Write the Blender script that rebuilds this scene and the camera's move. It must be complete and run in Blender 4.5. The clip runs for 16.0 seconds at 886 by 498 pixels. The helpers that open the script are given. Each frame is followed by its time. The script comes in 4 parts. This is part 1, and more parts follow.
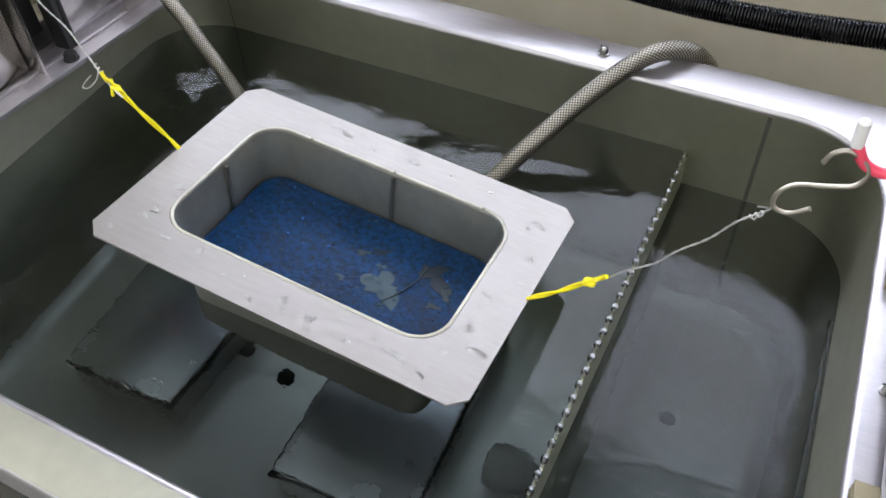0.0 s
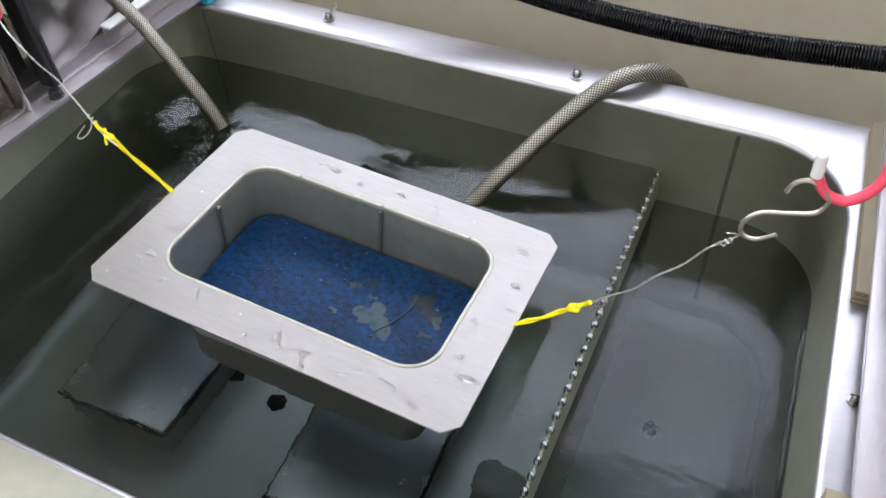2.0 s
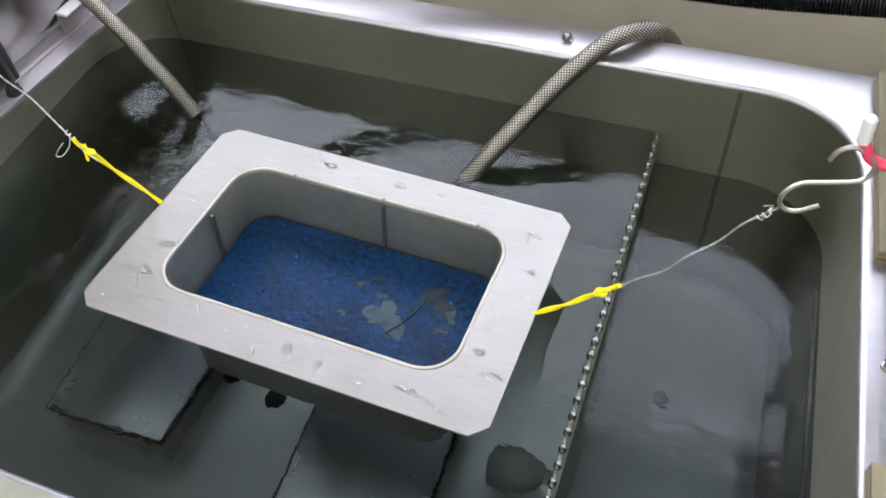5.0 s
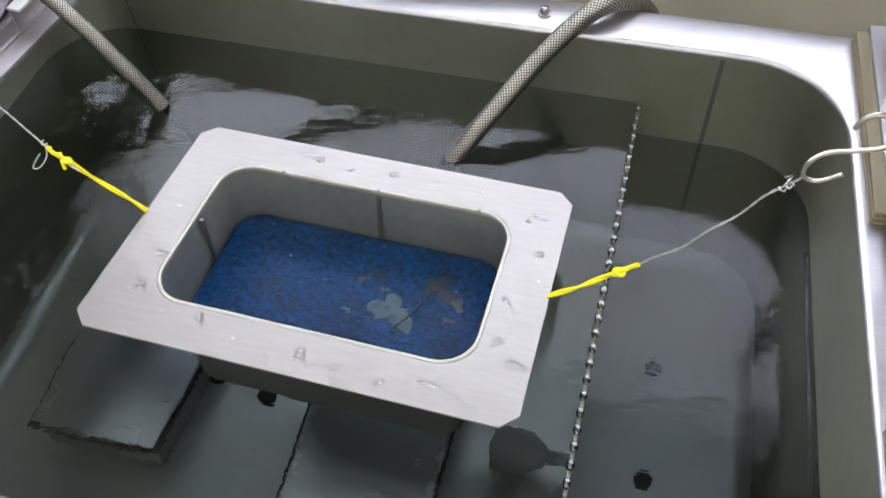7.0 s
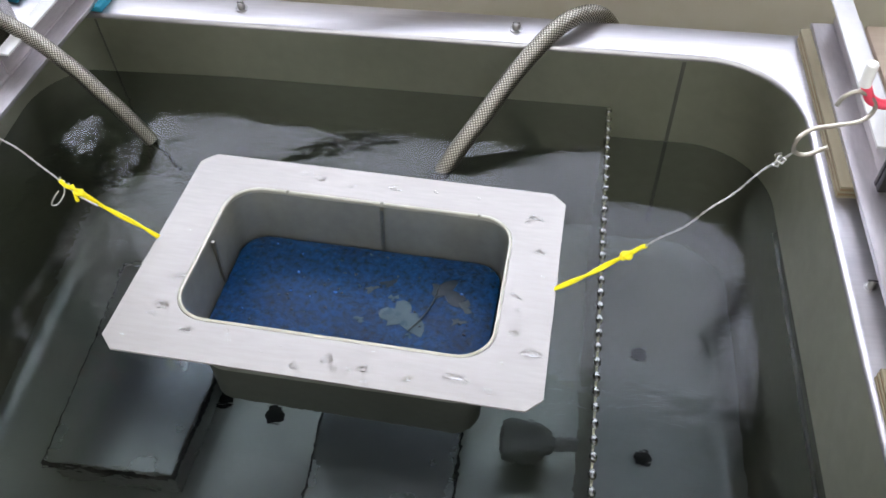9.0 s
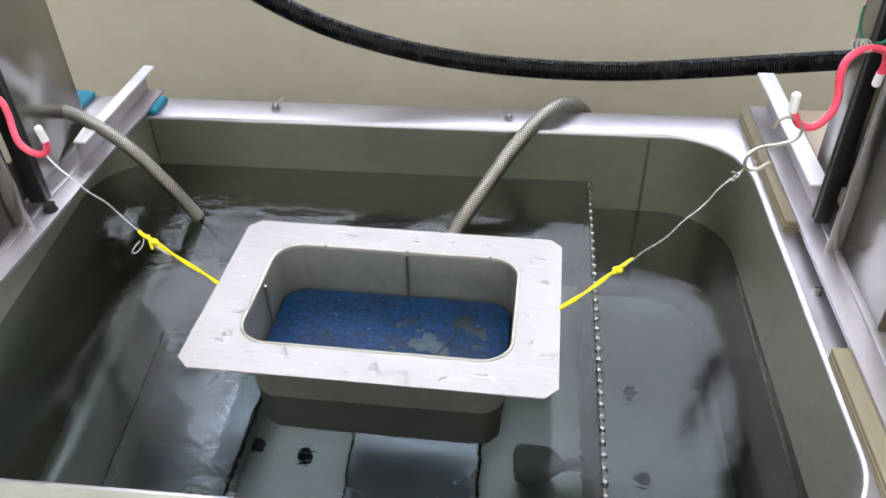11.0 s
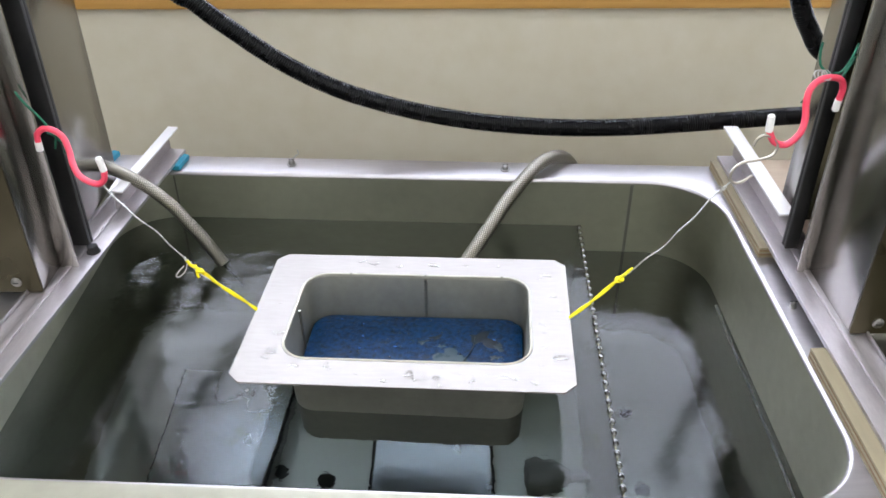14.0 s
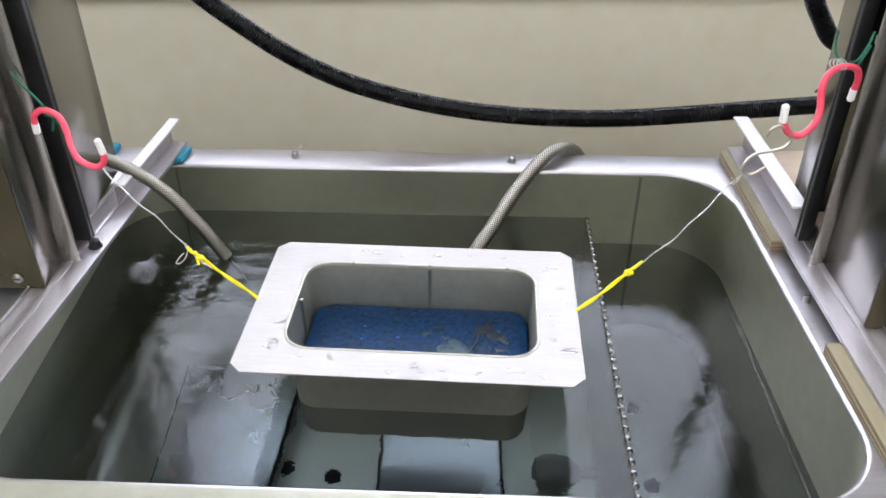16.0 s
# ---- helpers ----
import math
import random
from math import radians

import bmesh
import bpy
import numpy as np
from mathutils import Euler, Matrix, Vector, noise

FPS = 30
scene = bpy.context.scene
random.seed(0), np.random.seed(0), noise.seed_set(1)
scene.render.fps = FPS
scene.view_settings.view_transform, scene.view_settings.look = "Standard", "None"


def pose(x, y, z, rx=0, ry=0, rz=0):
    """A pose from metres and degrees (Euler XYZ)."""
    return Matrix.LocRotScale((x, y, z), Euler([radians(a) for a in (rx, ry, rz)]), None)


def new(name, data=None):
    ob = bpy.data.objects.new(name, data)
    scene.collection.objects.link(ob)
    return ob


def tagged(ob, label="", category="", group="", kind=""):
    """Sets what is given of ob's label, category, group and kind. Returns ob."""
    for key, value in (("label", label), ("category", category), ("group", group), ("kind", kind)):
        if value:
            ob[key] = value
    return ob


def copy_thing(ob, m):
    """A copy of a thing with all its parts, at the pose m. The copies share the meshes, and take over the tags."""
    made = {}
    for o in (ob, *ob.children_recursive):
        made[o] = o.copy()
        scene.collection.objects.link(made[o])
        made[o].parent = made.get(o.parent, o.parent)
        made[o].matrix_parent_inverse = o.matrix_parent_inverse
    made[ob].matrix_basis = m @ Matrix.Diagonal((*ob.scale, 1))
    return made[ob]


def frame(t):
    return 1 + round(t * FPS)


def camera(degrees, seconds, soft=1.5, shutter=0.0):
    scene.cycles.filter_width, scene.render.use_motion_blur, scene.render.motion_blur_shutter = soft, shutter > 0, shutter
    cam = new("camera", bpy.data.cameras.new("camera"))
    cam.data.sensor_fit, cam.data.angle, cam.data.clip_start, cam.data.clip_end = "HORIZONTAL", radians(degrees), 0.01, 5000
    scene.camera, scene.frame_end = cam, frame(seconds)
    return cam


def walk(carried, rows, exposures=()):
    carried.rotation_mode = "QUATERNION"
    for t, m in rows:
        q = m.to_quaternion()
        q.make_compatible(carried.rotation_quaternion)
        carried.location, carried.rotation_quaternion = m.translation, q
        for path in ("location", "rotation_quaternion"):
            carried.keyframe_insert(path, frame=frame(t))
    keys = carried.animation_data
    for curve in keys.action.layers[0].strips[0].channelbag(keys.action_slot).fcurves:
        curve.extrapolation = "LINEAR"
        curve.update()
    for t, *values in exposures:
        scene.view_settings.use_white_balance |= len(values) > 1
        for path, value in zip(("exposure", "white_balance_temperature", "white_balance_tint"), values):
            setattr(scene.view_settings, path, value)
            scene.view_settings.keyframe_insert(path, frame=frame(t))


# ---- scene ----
LENS = 55.79
PATH = [
    (0, 0.4554, -0.5013, 0.7435, 26.90, -47.67, -3.40),
    (0.5, 0.4684, -0.5100, 0.7498, 26.27, -46.94, -3.47),
    (1, 0.4683, -0.5063, 0.7578, 26.00, -47.02, -3.66),
    (1.5, 0.4600, -0.5016, 0.7676, 25.73, -47.52, -3.82),
    (2, 0.4602, -0.5037, 0.7777, 25.31, -47.24, -3.99),
    (2.5, 0.4493, -0.4970, 0.7792, 24.60, -47.94, -3.80),
    (3, 0.4425, -0.4975, 0.7798, 24.50, -48.04, -3.73),
    (3.5, 0.4408, -0.4984, 0.7794, 24.28, -48.16, -3.95),
    (4, 0.4353, -0.4890, 0.7718, 24.25, -48.79, -4.73),
    (6.5, 0.3522, -0.4641, 0.7588, 17.31, -51.66, -4.71),
    (7, 0.3447, -0.4643, 0.7599, 16.55, -52.26, -4.46),
    (7.5, 0.3307, -0.4594, 0.7639, 15.66, -53.03, -3.65),
    (8, 0.3184, -0.4564, 0.7634, 14.60, -53.49, -3.01),
    (8.5, 0.3059, -0.4717, 0.7689, 13.47, -52.66, -3.40),
    (9, 0.2709, -0.5330, 0.7878, 8.71, -50.59, -2.83),
    (9.5, 0.2475, -0.5859, 0.7969, 6.90, -48.17, -3.62),
    (10, 0.2489, -0.6298, 0.8108, 7.50, -45.48, -2.98),
    (12.5, 0.1531, -0.9173, 0.8178, 0.22, -34.35, -0.43),
    (13, 0.1430, -0.9190, 0.8222, 0.63, -33.74, -0.41),
    (13.5, 0.1369, -0.9158, 0.8256, 0.38, -33.65, -0.37),
    (14, 0.1330, -0.9153, 0.8242, 0.27, -34.00, -0.21),
    (14.5, 0.1312, -0.9157, 0.8242, 0.54, -33.81, -0.42),
    (15, 0.1264, -0.9097, 0.8225, 0.44, -34.10, -0.35),
    (15.5, 0.1239, -0.9001, 0.8218, 0.53, -34.50, -0.46),
    (16, 0.1199, -0.8958, 0.8193, 0.18, -34.74, -0.33),
]
PAN_ROWS = [
    (0, 0.0723, 0.0144, 0.1028, -0.0594, 0.0962, -0.0503),
    (0.5, 0.0753, 0.0142, 0.1005, -0.0675, 0.0969, -0.0422),
    (1, 0.0768, 0.0142, 0.0993, -0.0739, 0.0953, -0.0382),
    (1.5, 0.0775, 0.0141, 0.0977, -0.0682, 0.0846, -0.0471),
    (2, 0.0777, 0.0138, 0.0960, -0.0623, 0.0753, -0.0512),
    (2.5, 0.0791, 0.0140, 0.0942, -0.0652, 0.0721, -0.0496),
    (3, 0.0785, 0.0132, 0.0923, -0.0615, 0.0606, -0.0556),
    (3.5, 0.0800, 0.0122, 0.0903, -0.0612, 0.0559, -0.0578),
    (4, 0.0808, 0.0122, 0.0889, -0.0634, 0.0465, -0.0608),
    (6.5, 0.0896, 0.0107, 0.0826, -0.0641, 0.0237, -0.0507),
    (7, 0.0908, 0.0096, 0.0845, -0.0652, 0.0253, -0.0467),
    (7.5, 0.0916, 0.0092, 0.0847, -0.0705, 0.0174, -0.0499),
    (8, 0.0919, 0.0091, 0.0877, -0.0719, 0.0183, -0.0533),
    (8.5, 0.0897, 0.0074, 0.0877, -0.0691, 0.0164, -0.0551),
    (9, 0.0873, 0.0044, 0.0887, -0.0696, 0.0198, -0.0632),
    (9.5, 0.0868, 0.0012, 0.0902, -0.0714, 0.0227, -0.0642),
    (10, 0.0843, -0.0018, 0.0913, -0.0759, 0.0235, -0.0653),
    (12.5, 0.0872, -0.0051, 0.0910, -0.0320, -0.0228, -0.0635),
    (13, 0.0865, -0.0044, 0.0932, -0.0305, -0.0254, -0.0649),
    (13.5, 0.0855, -0.0036, 0.0958, -0.0335, -0.0194, -0.0646),
    (14, 0.0839, -0.0030, 0.0979, -0.0263, -0.0149, -0.0650),
    (14.5, 0.0828, -0.0031, 0.1003, -0.0247, -0.0083, -0.0650),
    (15, 0.0821, -0.0043, 0.1022, -0.0332, -0.0017, -0.0663),
    (15.5, 0.0805, -0.0043, 0.1048, -0.0328, 0.0008, -0.0644),
    (16, 0.0793, -0.0027, 0.1059, -0.0310, 0.0079, -0.0627),
]
HOSE = [(-0.495, 0.505, 0.625), (-0.344, 0.505, 0.413), (-0.301, 0.505, 0.378), (-0.258, 0.505, 0.341), (-0.166, 0.505, 0.272), (-0.069, 0.505, 0.219), (0.033, 0.505, 0.184), (0.137, 0.505, 0.160), (0.242, 0.505, 0.146), (0.347, 0.505, 0.139), (0.452, 0.505, 0.139), (0.555, 0.505, 0.145), (0.658, 0.505, 0.153), (0.791, 0.505, 0.163), (0.855, 0.505, 0.166), (0.890, 0.505, 0.211), (0.855, 0.505, 0.271), (0.797, 0.505, 0.285), (0.764, 0.505, 0.326), (0.741, 0.505, 0.365), (0.727, 0.505, 0.408), (0.693, 0.505, 0.551), (0.683, 0.505, 0.701)]


def seat_camera(row):
    t, x, y, z, yaw, pitch, roll = row
    return t, pose(x, y, z, 90 + pitch, 0, yaw) @ pose(0, 0, 0, 0, 0, roll)


cam = camera(LENS, 16.0, soft=1.6)
walk(cam, [seat_camera(r) for r in PATH], [(0.0, -0.46), (1.0, -0.33), (8.5, -0.33), (12.5, -0.17), (16.0, -0.17)])

# ---- world and light: a closed room under luminous ceiling panels ----
world = bpy.data.worlds.new("room_dark")
world.use_nodes = True
world.node_tree.nodes["Background"].inputs[0].default_value = (0.75, 0.8, 0.9, 1)
world.node_tree.nodes["Background"].inputs[1].default_value = 0.02
scene.world = world

PANEL_GLOW = 2.3          # lamps over and behind the viewer
SKY_GLOW = 7.8            # overcast sky outside the window
FLOOR_Z = -0.88        # room floor: the tank's rim stands 0.97 m above it
CEIL_Z = 1.75
RIM = 0.095            # top of the rim; the water's surface is 0
LOW = -0.055           # water beyond the weir
BED = -0.38            # tank floor
TX0, TX1, TY0, TY1 = -0.462, 0.598, -0.306, 0.394   # inside of the tank
WALL_Y = 0.80


# ---- materials ----
def material(name, colour=(0.5, 0.5, 0.5), rough=0.5, metal=0.0, **more):
    m = bpy.data.materials.new(name)
    m.use_nodes = True
    b = m.node_tree.nodes["Principled BSDF"]
    b.inputs["Base Color"].default_value = (*colour, 1)
    b.inputs["Roughness"].default_value = rough
    b.inputs["Metallic"].default_value = metal
    for key, value in more.items():
        b.inputs[key.replace("_", " ")].default_value = value
    return m


def nodes(m):
    t = m.node_tree
    return t, t.nodes["Principled BSDF"]


def noise_tex(t, scale, detail=4, rough=0.55, stretch=(1, 1, 1), space="Object"):
    co = t.nodes.new("ShaderNodeTexCoord")
    mp = t.nodes.new("ShaderNodeMapping")
    mp.inputs["Scale"].default_value = stretch
    n = t.nodes.new("ShaderNodeTexNoise")
    n.inputs["Scale"].default_value = scale
    n.inputs["Detail"].default_value = detail
    n.inputs["Roughness"].default_value = rough
    t.links.new(co.outputs[space], mp.inputs["Vector"])
    t.links.new(mp.outputs[0], n.inputs["Vector"])
    return n


def ramp(t, source, stops):
    r = t.nodes.new("ShaderNodeValToRGB")
    while len(r.color_ramp.elements) < len(stops):
        r.color_ramp.elements.new(0.5)
    for e, (at, c) in zip(r.color_ramp.elements, stops):
        e.position = at
        e.color = (*c, 1) if len(c) == 3 else c
    t.links.new(source, r.inputs["Fac"])
    return r


def vary(m, scale, low, high, rough=None, bump=0.0, bump_scale=None, stretch=(1, 1, 1), depth=0.002, detail=4, grain=0.12):
    """Two-scale colour, gloss and relief."""
    t, b = nodes(m)
    n = noise_tex(t, scale, detail, stretch=stretch)
    c = ramp(t, n.outputs["Fac"], [(0.3, low), (0.7, high)])
    fine = noise_tex(t, scale * 9, 3, stretch=stretch)
    mix = t.nodes.new("ShaderNodeMix")
    mix.data_type, mix.blend_type = "RGBA", "OVERLAY"
    mix.inputs["Factor"].default_value = grain
    t.links.new(c.outputs["Color"], mix.inputs["A"])
    t.links.new(fine.outputs["Fac"], mix.inputs["B"])
    t.links.new(mix.outputs["Result"], b.inputs["Base Color"])
    if rough:
        r = ramp(t, n.outputs["Fac"], [(0.25, (rough[0],) * 3), (0.75, (rough[1],) * 3)])
        t.links.new(r.outputs["Color"], b.inputs["Roughness"])
    if bump:
        bn = noise_tex(t, bump_scale or scale * 12, 4, stretch=stretch)
        bp = t.nodes.new("ShaderNodeBump")
        bp.inputs["Strength"].default_value = bump
        bp.inputs["Distance"].default_value = depth
        t.links.new(bn.outputs["Fac"], bp.inputs["Height"])
        t.links.new(bp.outputs[0], b.inputs["Normal"])
    return m


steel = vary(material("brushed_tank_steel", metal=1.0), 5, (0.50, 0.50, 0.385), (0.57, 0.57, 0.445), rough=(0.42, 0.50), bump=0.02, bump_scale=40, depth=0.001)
# same tank steel, brightened in colour for the light reaching the floor
lit_floor_steel = vary(material("tank_steel_lit", metal=0.8), 6, (0.78, 0.80, 0.735), (0.90, 0.92, 0.85), rough=(0.27, 0.38), bump=0.03, bump_scale=50, depth=0.001)
rim_steel = vary(material("rim_steel", metal=0.85), 9, (0.43, 0.408, 0.416), (0.50, 0.477, 0.486), rough=(0.31, 0.39), bump=0.012, bump_scale=140, stretch=(0.3, 3, 3), depth=0.0006)
plate_steel = vary(material("plate_steel", metal=0.55), 12, (0.290, 0.267, 0.249), (0.325, 0.300, 0.282), rough=(0.38, 0.48), bump=0.025, bump_scale=260, stretch=(0.3, 2, 2), depth=0.0004)
pan_steel = vary(material("pan_steel", metal=0.9), 9, (0.35, 0.345, 0.305), (0.42, 0.415, 0.365), rough=(0.42, 0.5), bump=0.04, bump_scale=120, depth=0.0006)
lip_steel = vary(material("stained_weld_bead", metal=0.5), 30, (0.40, 0.385, 0.32), (0.52, 0.50, 0.43), rough=(0.38, 0.55), bump=0.25, bump_scale=180, depth=0.0006)
# duller, darker steel for the strip that dims the front rim
dimmed_rim_steel = vary(material("dimmed_rim_strip", metal=0.35), 6, (0.33, 0.32, 0.255), (0.39, 0.38, 0.31), rough=(0.5, 0.6), bump=0.02, bump_scale=120, depth=0.0005)
dark_steel = vary(material("dark_block_steel", metal=1.0), 8, (0.34, 0.35, 0.33), (0.42, 0.43, 0.405), rough=(0.4, 0.5))
bright_steel = vary(material("block_steel", metal=1.0), 8, (0.76, 0.81, 0.85), (0.86, 0.90, 0.94), rough=(0.22, 0.30), bump=0.02, bump_scale=30, depth=0.001)
alu = vary(material("aluminium", metal=0.85), 16, (0.42, 0.385, 0.39), (0.50, 0.465, 0.47), rough=(0.40, 0.5), bump=0.015, bump_scale=160, stretch=(2, 0.5, 2), depth=0.0005)
white_metal = vary(material("white_coated_metal"), 14, (0.66, 0.64, 0.64), (0.74, 0.72, 0.72), rough=(0.35, 0.45), bump=0.015, bump_scale=160, depth=0.0004)
post_steel = vary(material("post_steel", metal=1.0), 3, (0.36, 0.345, 0.325), (0.41, 0.395, 0.375), rough=(0.20, 0.25), bump=0.012, bump_scale=60, stretch=(4, 4, 0.4), depth=0.0003)
float_grey = vary(material("float_plastic"), 20, (0.72, 0.73, 0.70), (0.80, 0.81, 0.78), rough=(0.4, 0.55))
bolt_steel = material("bolt_steel", (0.32, 0.31, 0.30), 0.3, 1.0)
black_rubber = vary(material("black_rubber", Specular_IOR_Level=0.25), 30, (0.003, 0.003, 0.004), (0.006, 0.006, 0.007), rough=(0.22, 0.32))
black_slot = vary(material("black_guide"), 20, (0.010, 0.010, 0.010), (0.025, 0.024, 0.025), rough=(0.35, 0.6))
bead_steel = material("wet_bead_steel", (0.13, 0.13, 0.125), 0.14, 1.0)
weld = material("weld_dark", (0.31, 0.30, 0.26), 0.42, 1.0)
yellow = vary(material("yellow_rubber"), 60, (0.80, 0.66, 0.0), (0.92, 0.80, 0.02), rough=(0.35, 0.5))
wire_mat = material("galvanised_wire", (0.50, 0.49, 0.465), 0.35, 0.8)
hook_steel = material("hook_steel", (0.44, 0.405, 0.345), 0.32, 0.9)
pink = vary(material("pink_vinyl"), 50, (0.80, 0.045, 0.10), (0.88, 0.09, 0.15), rough=(0.3, 0.42))
white_cap = material("white_vinyl", (0.82, 0.80, 0.78), 0.4)
green_string = vary(material("green_string"), 200, (0.01, 0.09, 0.05), (0.02, 0.17, 0.10), rough=(0.7, 0.9))
blue_pad = vary(material("blue_pad"), 40, (0.01, 0.18, 0.28), (0.02, 0.26, 0.38), rough=(0.4, 0.6))
plywood = vary(material("plywood"), 14, (0.23, 0.195, 0.125), (0.31, 0.265, 0.18), rough=(0.6, 0.8), bump=0.2, bump_scale=90, stretch=(1, 0.15, 6), depth=0.001)
ply_dark = vary(material("ply_glue_line"), 30, (0.16, 0.10, 0.05), (0.25, 0.17, 0.09), rough=(0.7, 0.85))
trim_wood = vary(material("trim_wood"), 6, (0.50, 0.26, 0.06), (0.62, 0.36, 0.11), rough=(0.35, 0.5), stretch=(0.2, 2, 8))
board_wood = vary(material("pale_board"), 8, (0.62, 0.48, 0.36), (0.72, 0.58, 0.46), rough=(0.55, 0.7), stretch=(0.3, 3, 3))
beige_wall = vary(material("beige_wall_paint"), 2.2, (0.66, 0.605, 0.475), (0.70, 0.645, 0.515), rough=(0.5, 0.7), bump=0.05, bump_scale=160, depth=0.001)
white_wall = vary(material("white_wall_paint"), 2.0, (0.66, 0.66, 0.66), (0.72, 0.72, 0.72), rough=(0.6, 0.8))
# out-of-view wall round the window, darkened so steel mirroring it stays dim
dimmed_wall = vary(material("dimmed_upper_wall"), 2.0, (0.30, 0.29, 0.27), (0.34, 0.33, 0.31), rough=(0.6, 0.8))
pane_glass = material("window_glass", (1, 1, 1), 0.0, 0.0, IOR=1.45, Transmission_Weight=1.0)
grey_floor = vary(material("floor_vinyl"), 3, (0.22, 0.22, 0.21), (0.30, 0.30, 0.28), rough=(0.4, 0.6))
brass_panel = vary(material("tinted_cover", metal=0.8), 5, (0.055, 0.048, 0.028), (0.09, 0.078, 0.048), rough=(0.22, 0.4))


def water_material(name, swell, chop, stir=None, tint=(0.070, 0.080, 0.080)):
    """Clear water with a slow swell and a fine chop; stir is the place of a jet that ruffles it."""
    m = material(name, tint, 0.0, 0.0, IOR=1.333, Transmission_Weight=1.0)
    t, b = nodes(m)
    broad = noise_tex(t, 17, 1.0, stretch=(1, 1.5, 1))
    fine = noise_tex(t, 58, 2.0, stretch=(0.8, 1.6, 1))
    fine.inputs["Distortion"].default_value = 0.5
    weight = t.nodes.new("ShaderNodeMath")
    weight.operation = "MULTIPLY"
    weight.inputs[1].default_value = chop
    t.links.new(fine.outputs["Fac"], weight.inputs[0])
    height = t.nodes.new("ShaderNodeMath")
    height.operation = "MULTIPLY_ADD"
    height.inputs[1].default_value = swell
    t.links.new(broad.outputs["Fac"], height.inputs[0])
    t.links.new(weight.outputs[0], height.inputs[2])
    bp = t.nodes.new("ShaderNodeBump")
    bp.inputs["Strength"].default_value = 1.0
    bp.inputs["Distance"].default_value = 0.001
    if stir:
        co = t.nodes.new("ShaderNodeTexCoord")
        away = t.nodes.new("ShaderNodeVectorMath")
        away.operation = "DISTANCE"
        away.inputs[1].default_value = (*stir, 0)
        t.links.new(co.outputs["Object"], away.inputs[0])
        near = t.nodes.new("ShaderNodeMapRange")
        near.interpolation_type = "SMOOTHSTEP"
        for key, value in (("From Min", 0.05), ("From Max", 0.24), ("To Min", 0.0026), ("To Max", 0.001)):
            near.inputs[key].default_value = value
        t.links.new(away.outputs["Value"], near.inputs["Value"])
        t.links.new(near.outputs["Result"], bp.inputs["Distance"])
    t.links.new(height.outputs[0], bp.inputs["Height"])
    t.links.new(bp.outputs[0], b.inputs["Normal"])
    return m


water = water_material("stirred_water", 0.9, 0.42, (-0.27, 0.2))
calm_water = water_material("calm_water", 0.7, 0.42, tint=(0.046, 0.053, 0.055))
drop_water = material("clear_drop", (1, 1, 1), 0.0, 0.0, IOR=1.333, Transmission_Weight=1.0)

glow = material("luminous_panel", (0.9, 0.9, 0.9), 0.6)
glow.node_tree.nodes["Principled BSDF"].inputs["Emission Color"].default_value = (0.98, 1.0, 0.98, 1)
glow.node_tree.nodes["Principled BSDF"].inputs["Emission Strength"].default_value = PANEL_GLOW

sky_glow = material("overcast_sky", (0.9, 0.9, 0.9), 0.6)
sky_glow.node_tree.nodes["Principled BSDF"].inputs["Emission Color"].default_value = (0.745, 0.80, 0.965, 1)
sky_glow.node_tree.nodes["Principled BSDF"].inputs["Emission Strength"].default_value = SKY_GLOW


# ---- mesh helpers ----
def finish(name, bm, mat, parent=None, label="", smooth=True):
    me = bpy.data.meshes.new(name)
    bmesh.ops.recalc_face_normals(bm, faces=bm.faces)
    bm.to_mesh(me)
    bm.free()
    me.materials.append(mat)
    if smooth:
        for p in me.polygons:
            p.use_smooth = True
        me.set_sharp_from_angle(angle=radians(35))
    ob = new(name, me)
    if parent:
        ob.parent = parent
    if label:
        ob["label"] = label
    return ob


def part(name, bm, mat, parent, label="", smooth=True):
    return finish(name, bm, mat, parent, label, smooth)


def empty(name, x=0, y=0, z=0, rz=0):
    ob = new(name)
    ob.matrix_basis = pose(x, y, z, 0, 0, rz)
    return ob


def box(x0, x1, y0, y1, z0, z1, bevel=0.0, seg=2, bm=None):
    own = bm is None
    b = bmesh.new()
    bmesh.ops.create_cube(b, size=1.0, matrix=Matrix.Translation(((x0 + x1) / 2, (y0 + y1) / 2, (z0 + z1) / 2)) @ Matrix.Diagonal((x1 - x0, y1 - y0, z1 - z0, 1)))
    if bevel:
        bmesh.ops.bevel(b, geom=b.edges[:], offset=bevel, segments=seg, profile=0.5, affect="EDGES")
    if own:
        return b
    me = bpy.data.meshes.new("tmp")
    b.to_mesh(me)
    b.free()
    bm.from_mesh(me)
    bpy.data.meshes.remove(me)
    return bm


def rounded(x0, x1, y0, y1, r, n=8):
    """Corner points of a rounded rectangle, counter-clockwise."""
    pts = []
    for cx, cy, a0 in ((x1 - r, y0 + r, -90), (x1 - r, y1 - r, 0), (x0 + r, y1 - r, 90), (x0 + r, y0 + r, 180)):
        for k in range(n + 1):
            a = radians(a0 + 90 * k / n)
            pts.append((cx + r * math.cos(a), cy + r * math.sin(a)))
    return pts


def rings(loops, close_first=False, close_last=False, bm=None, wrap=True):
    """A skin over loops of equal length."""
    bm = bm or bmesh.new()
    vs = [[bm.verts.new(p) for p in loop] for loop in loops]
    n = len(vs[0])
    for a, b in zip(vs, vs[1:]):
        for k in range(n if wrap else n - 1):
            j = (k + 1) % n
            bm.faces.new((a[k], a[j], b[j], b[k]))
    if close_first:
        bm.faces.new(vs[0][::-1])
    if close_last:
        bm.faces.new(vs[-1])
    return bm


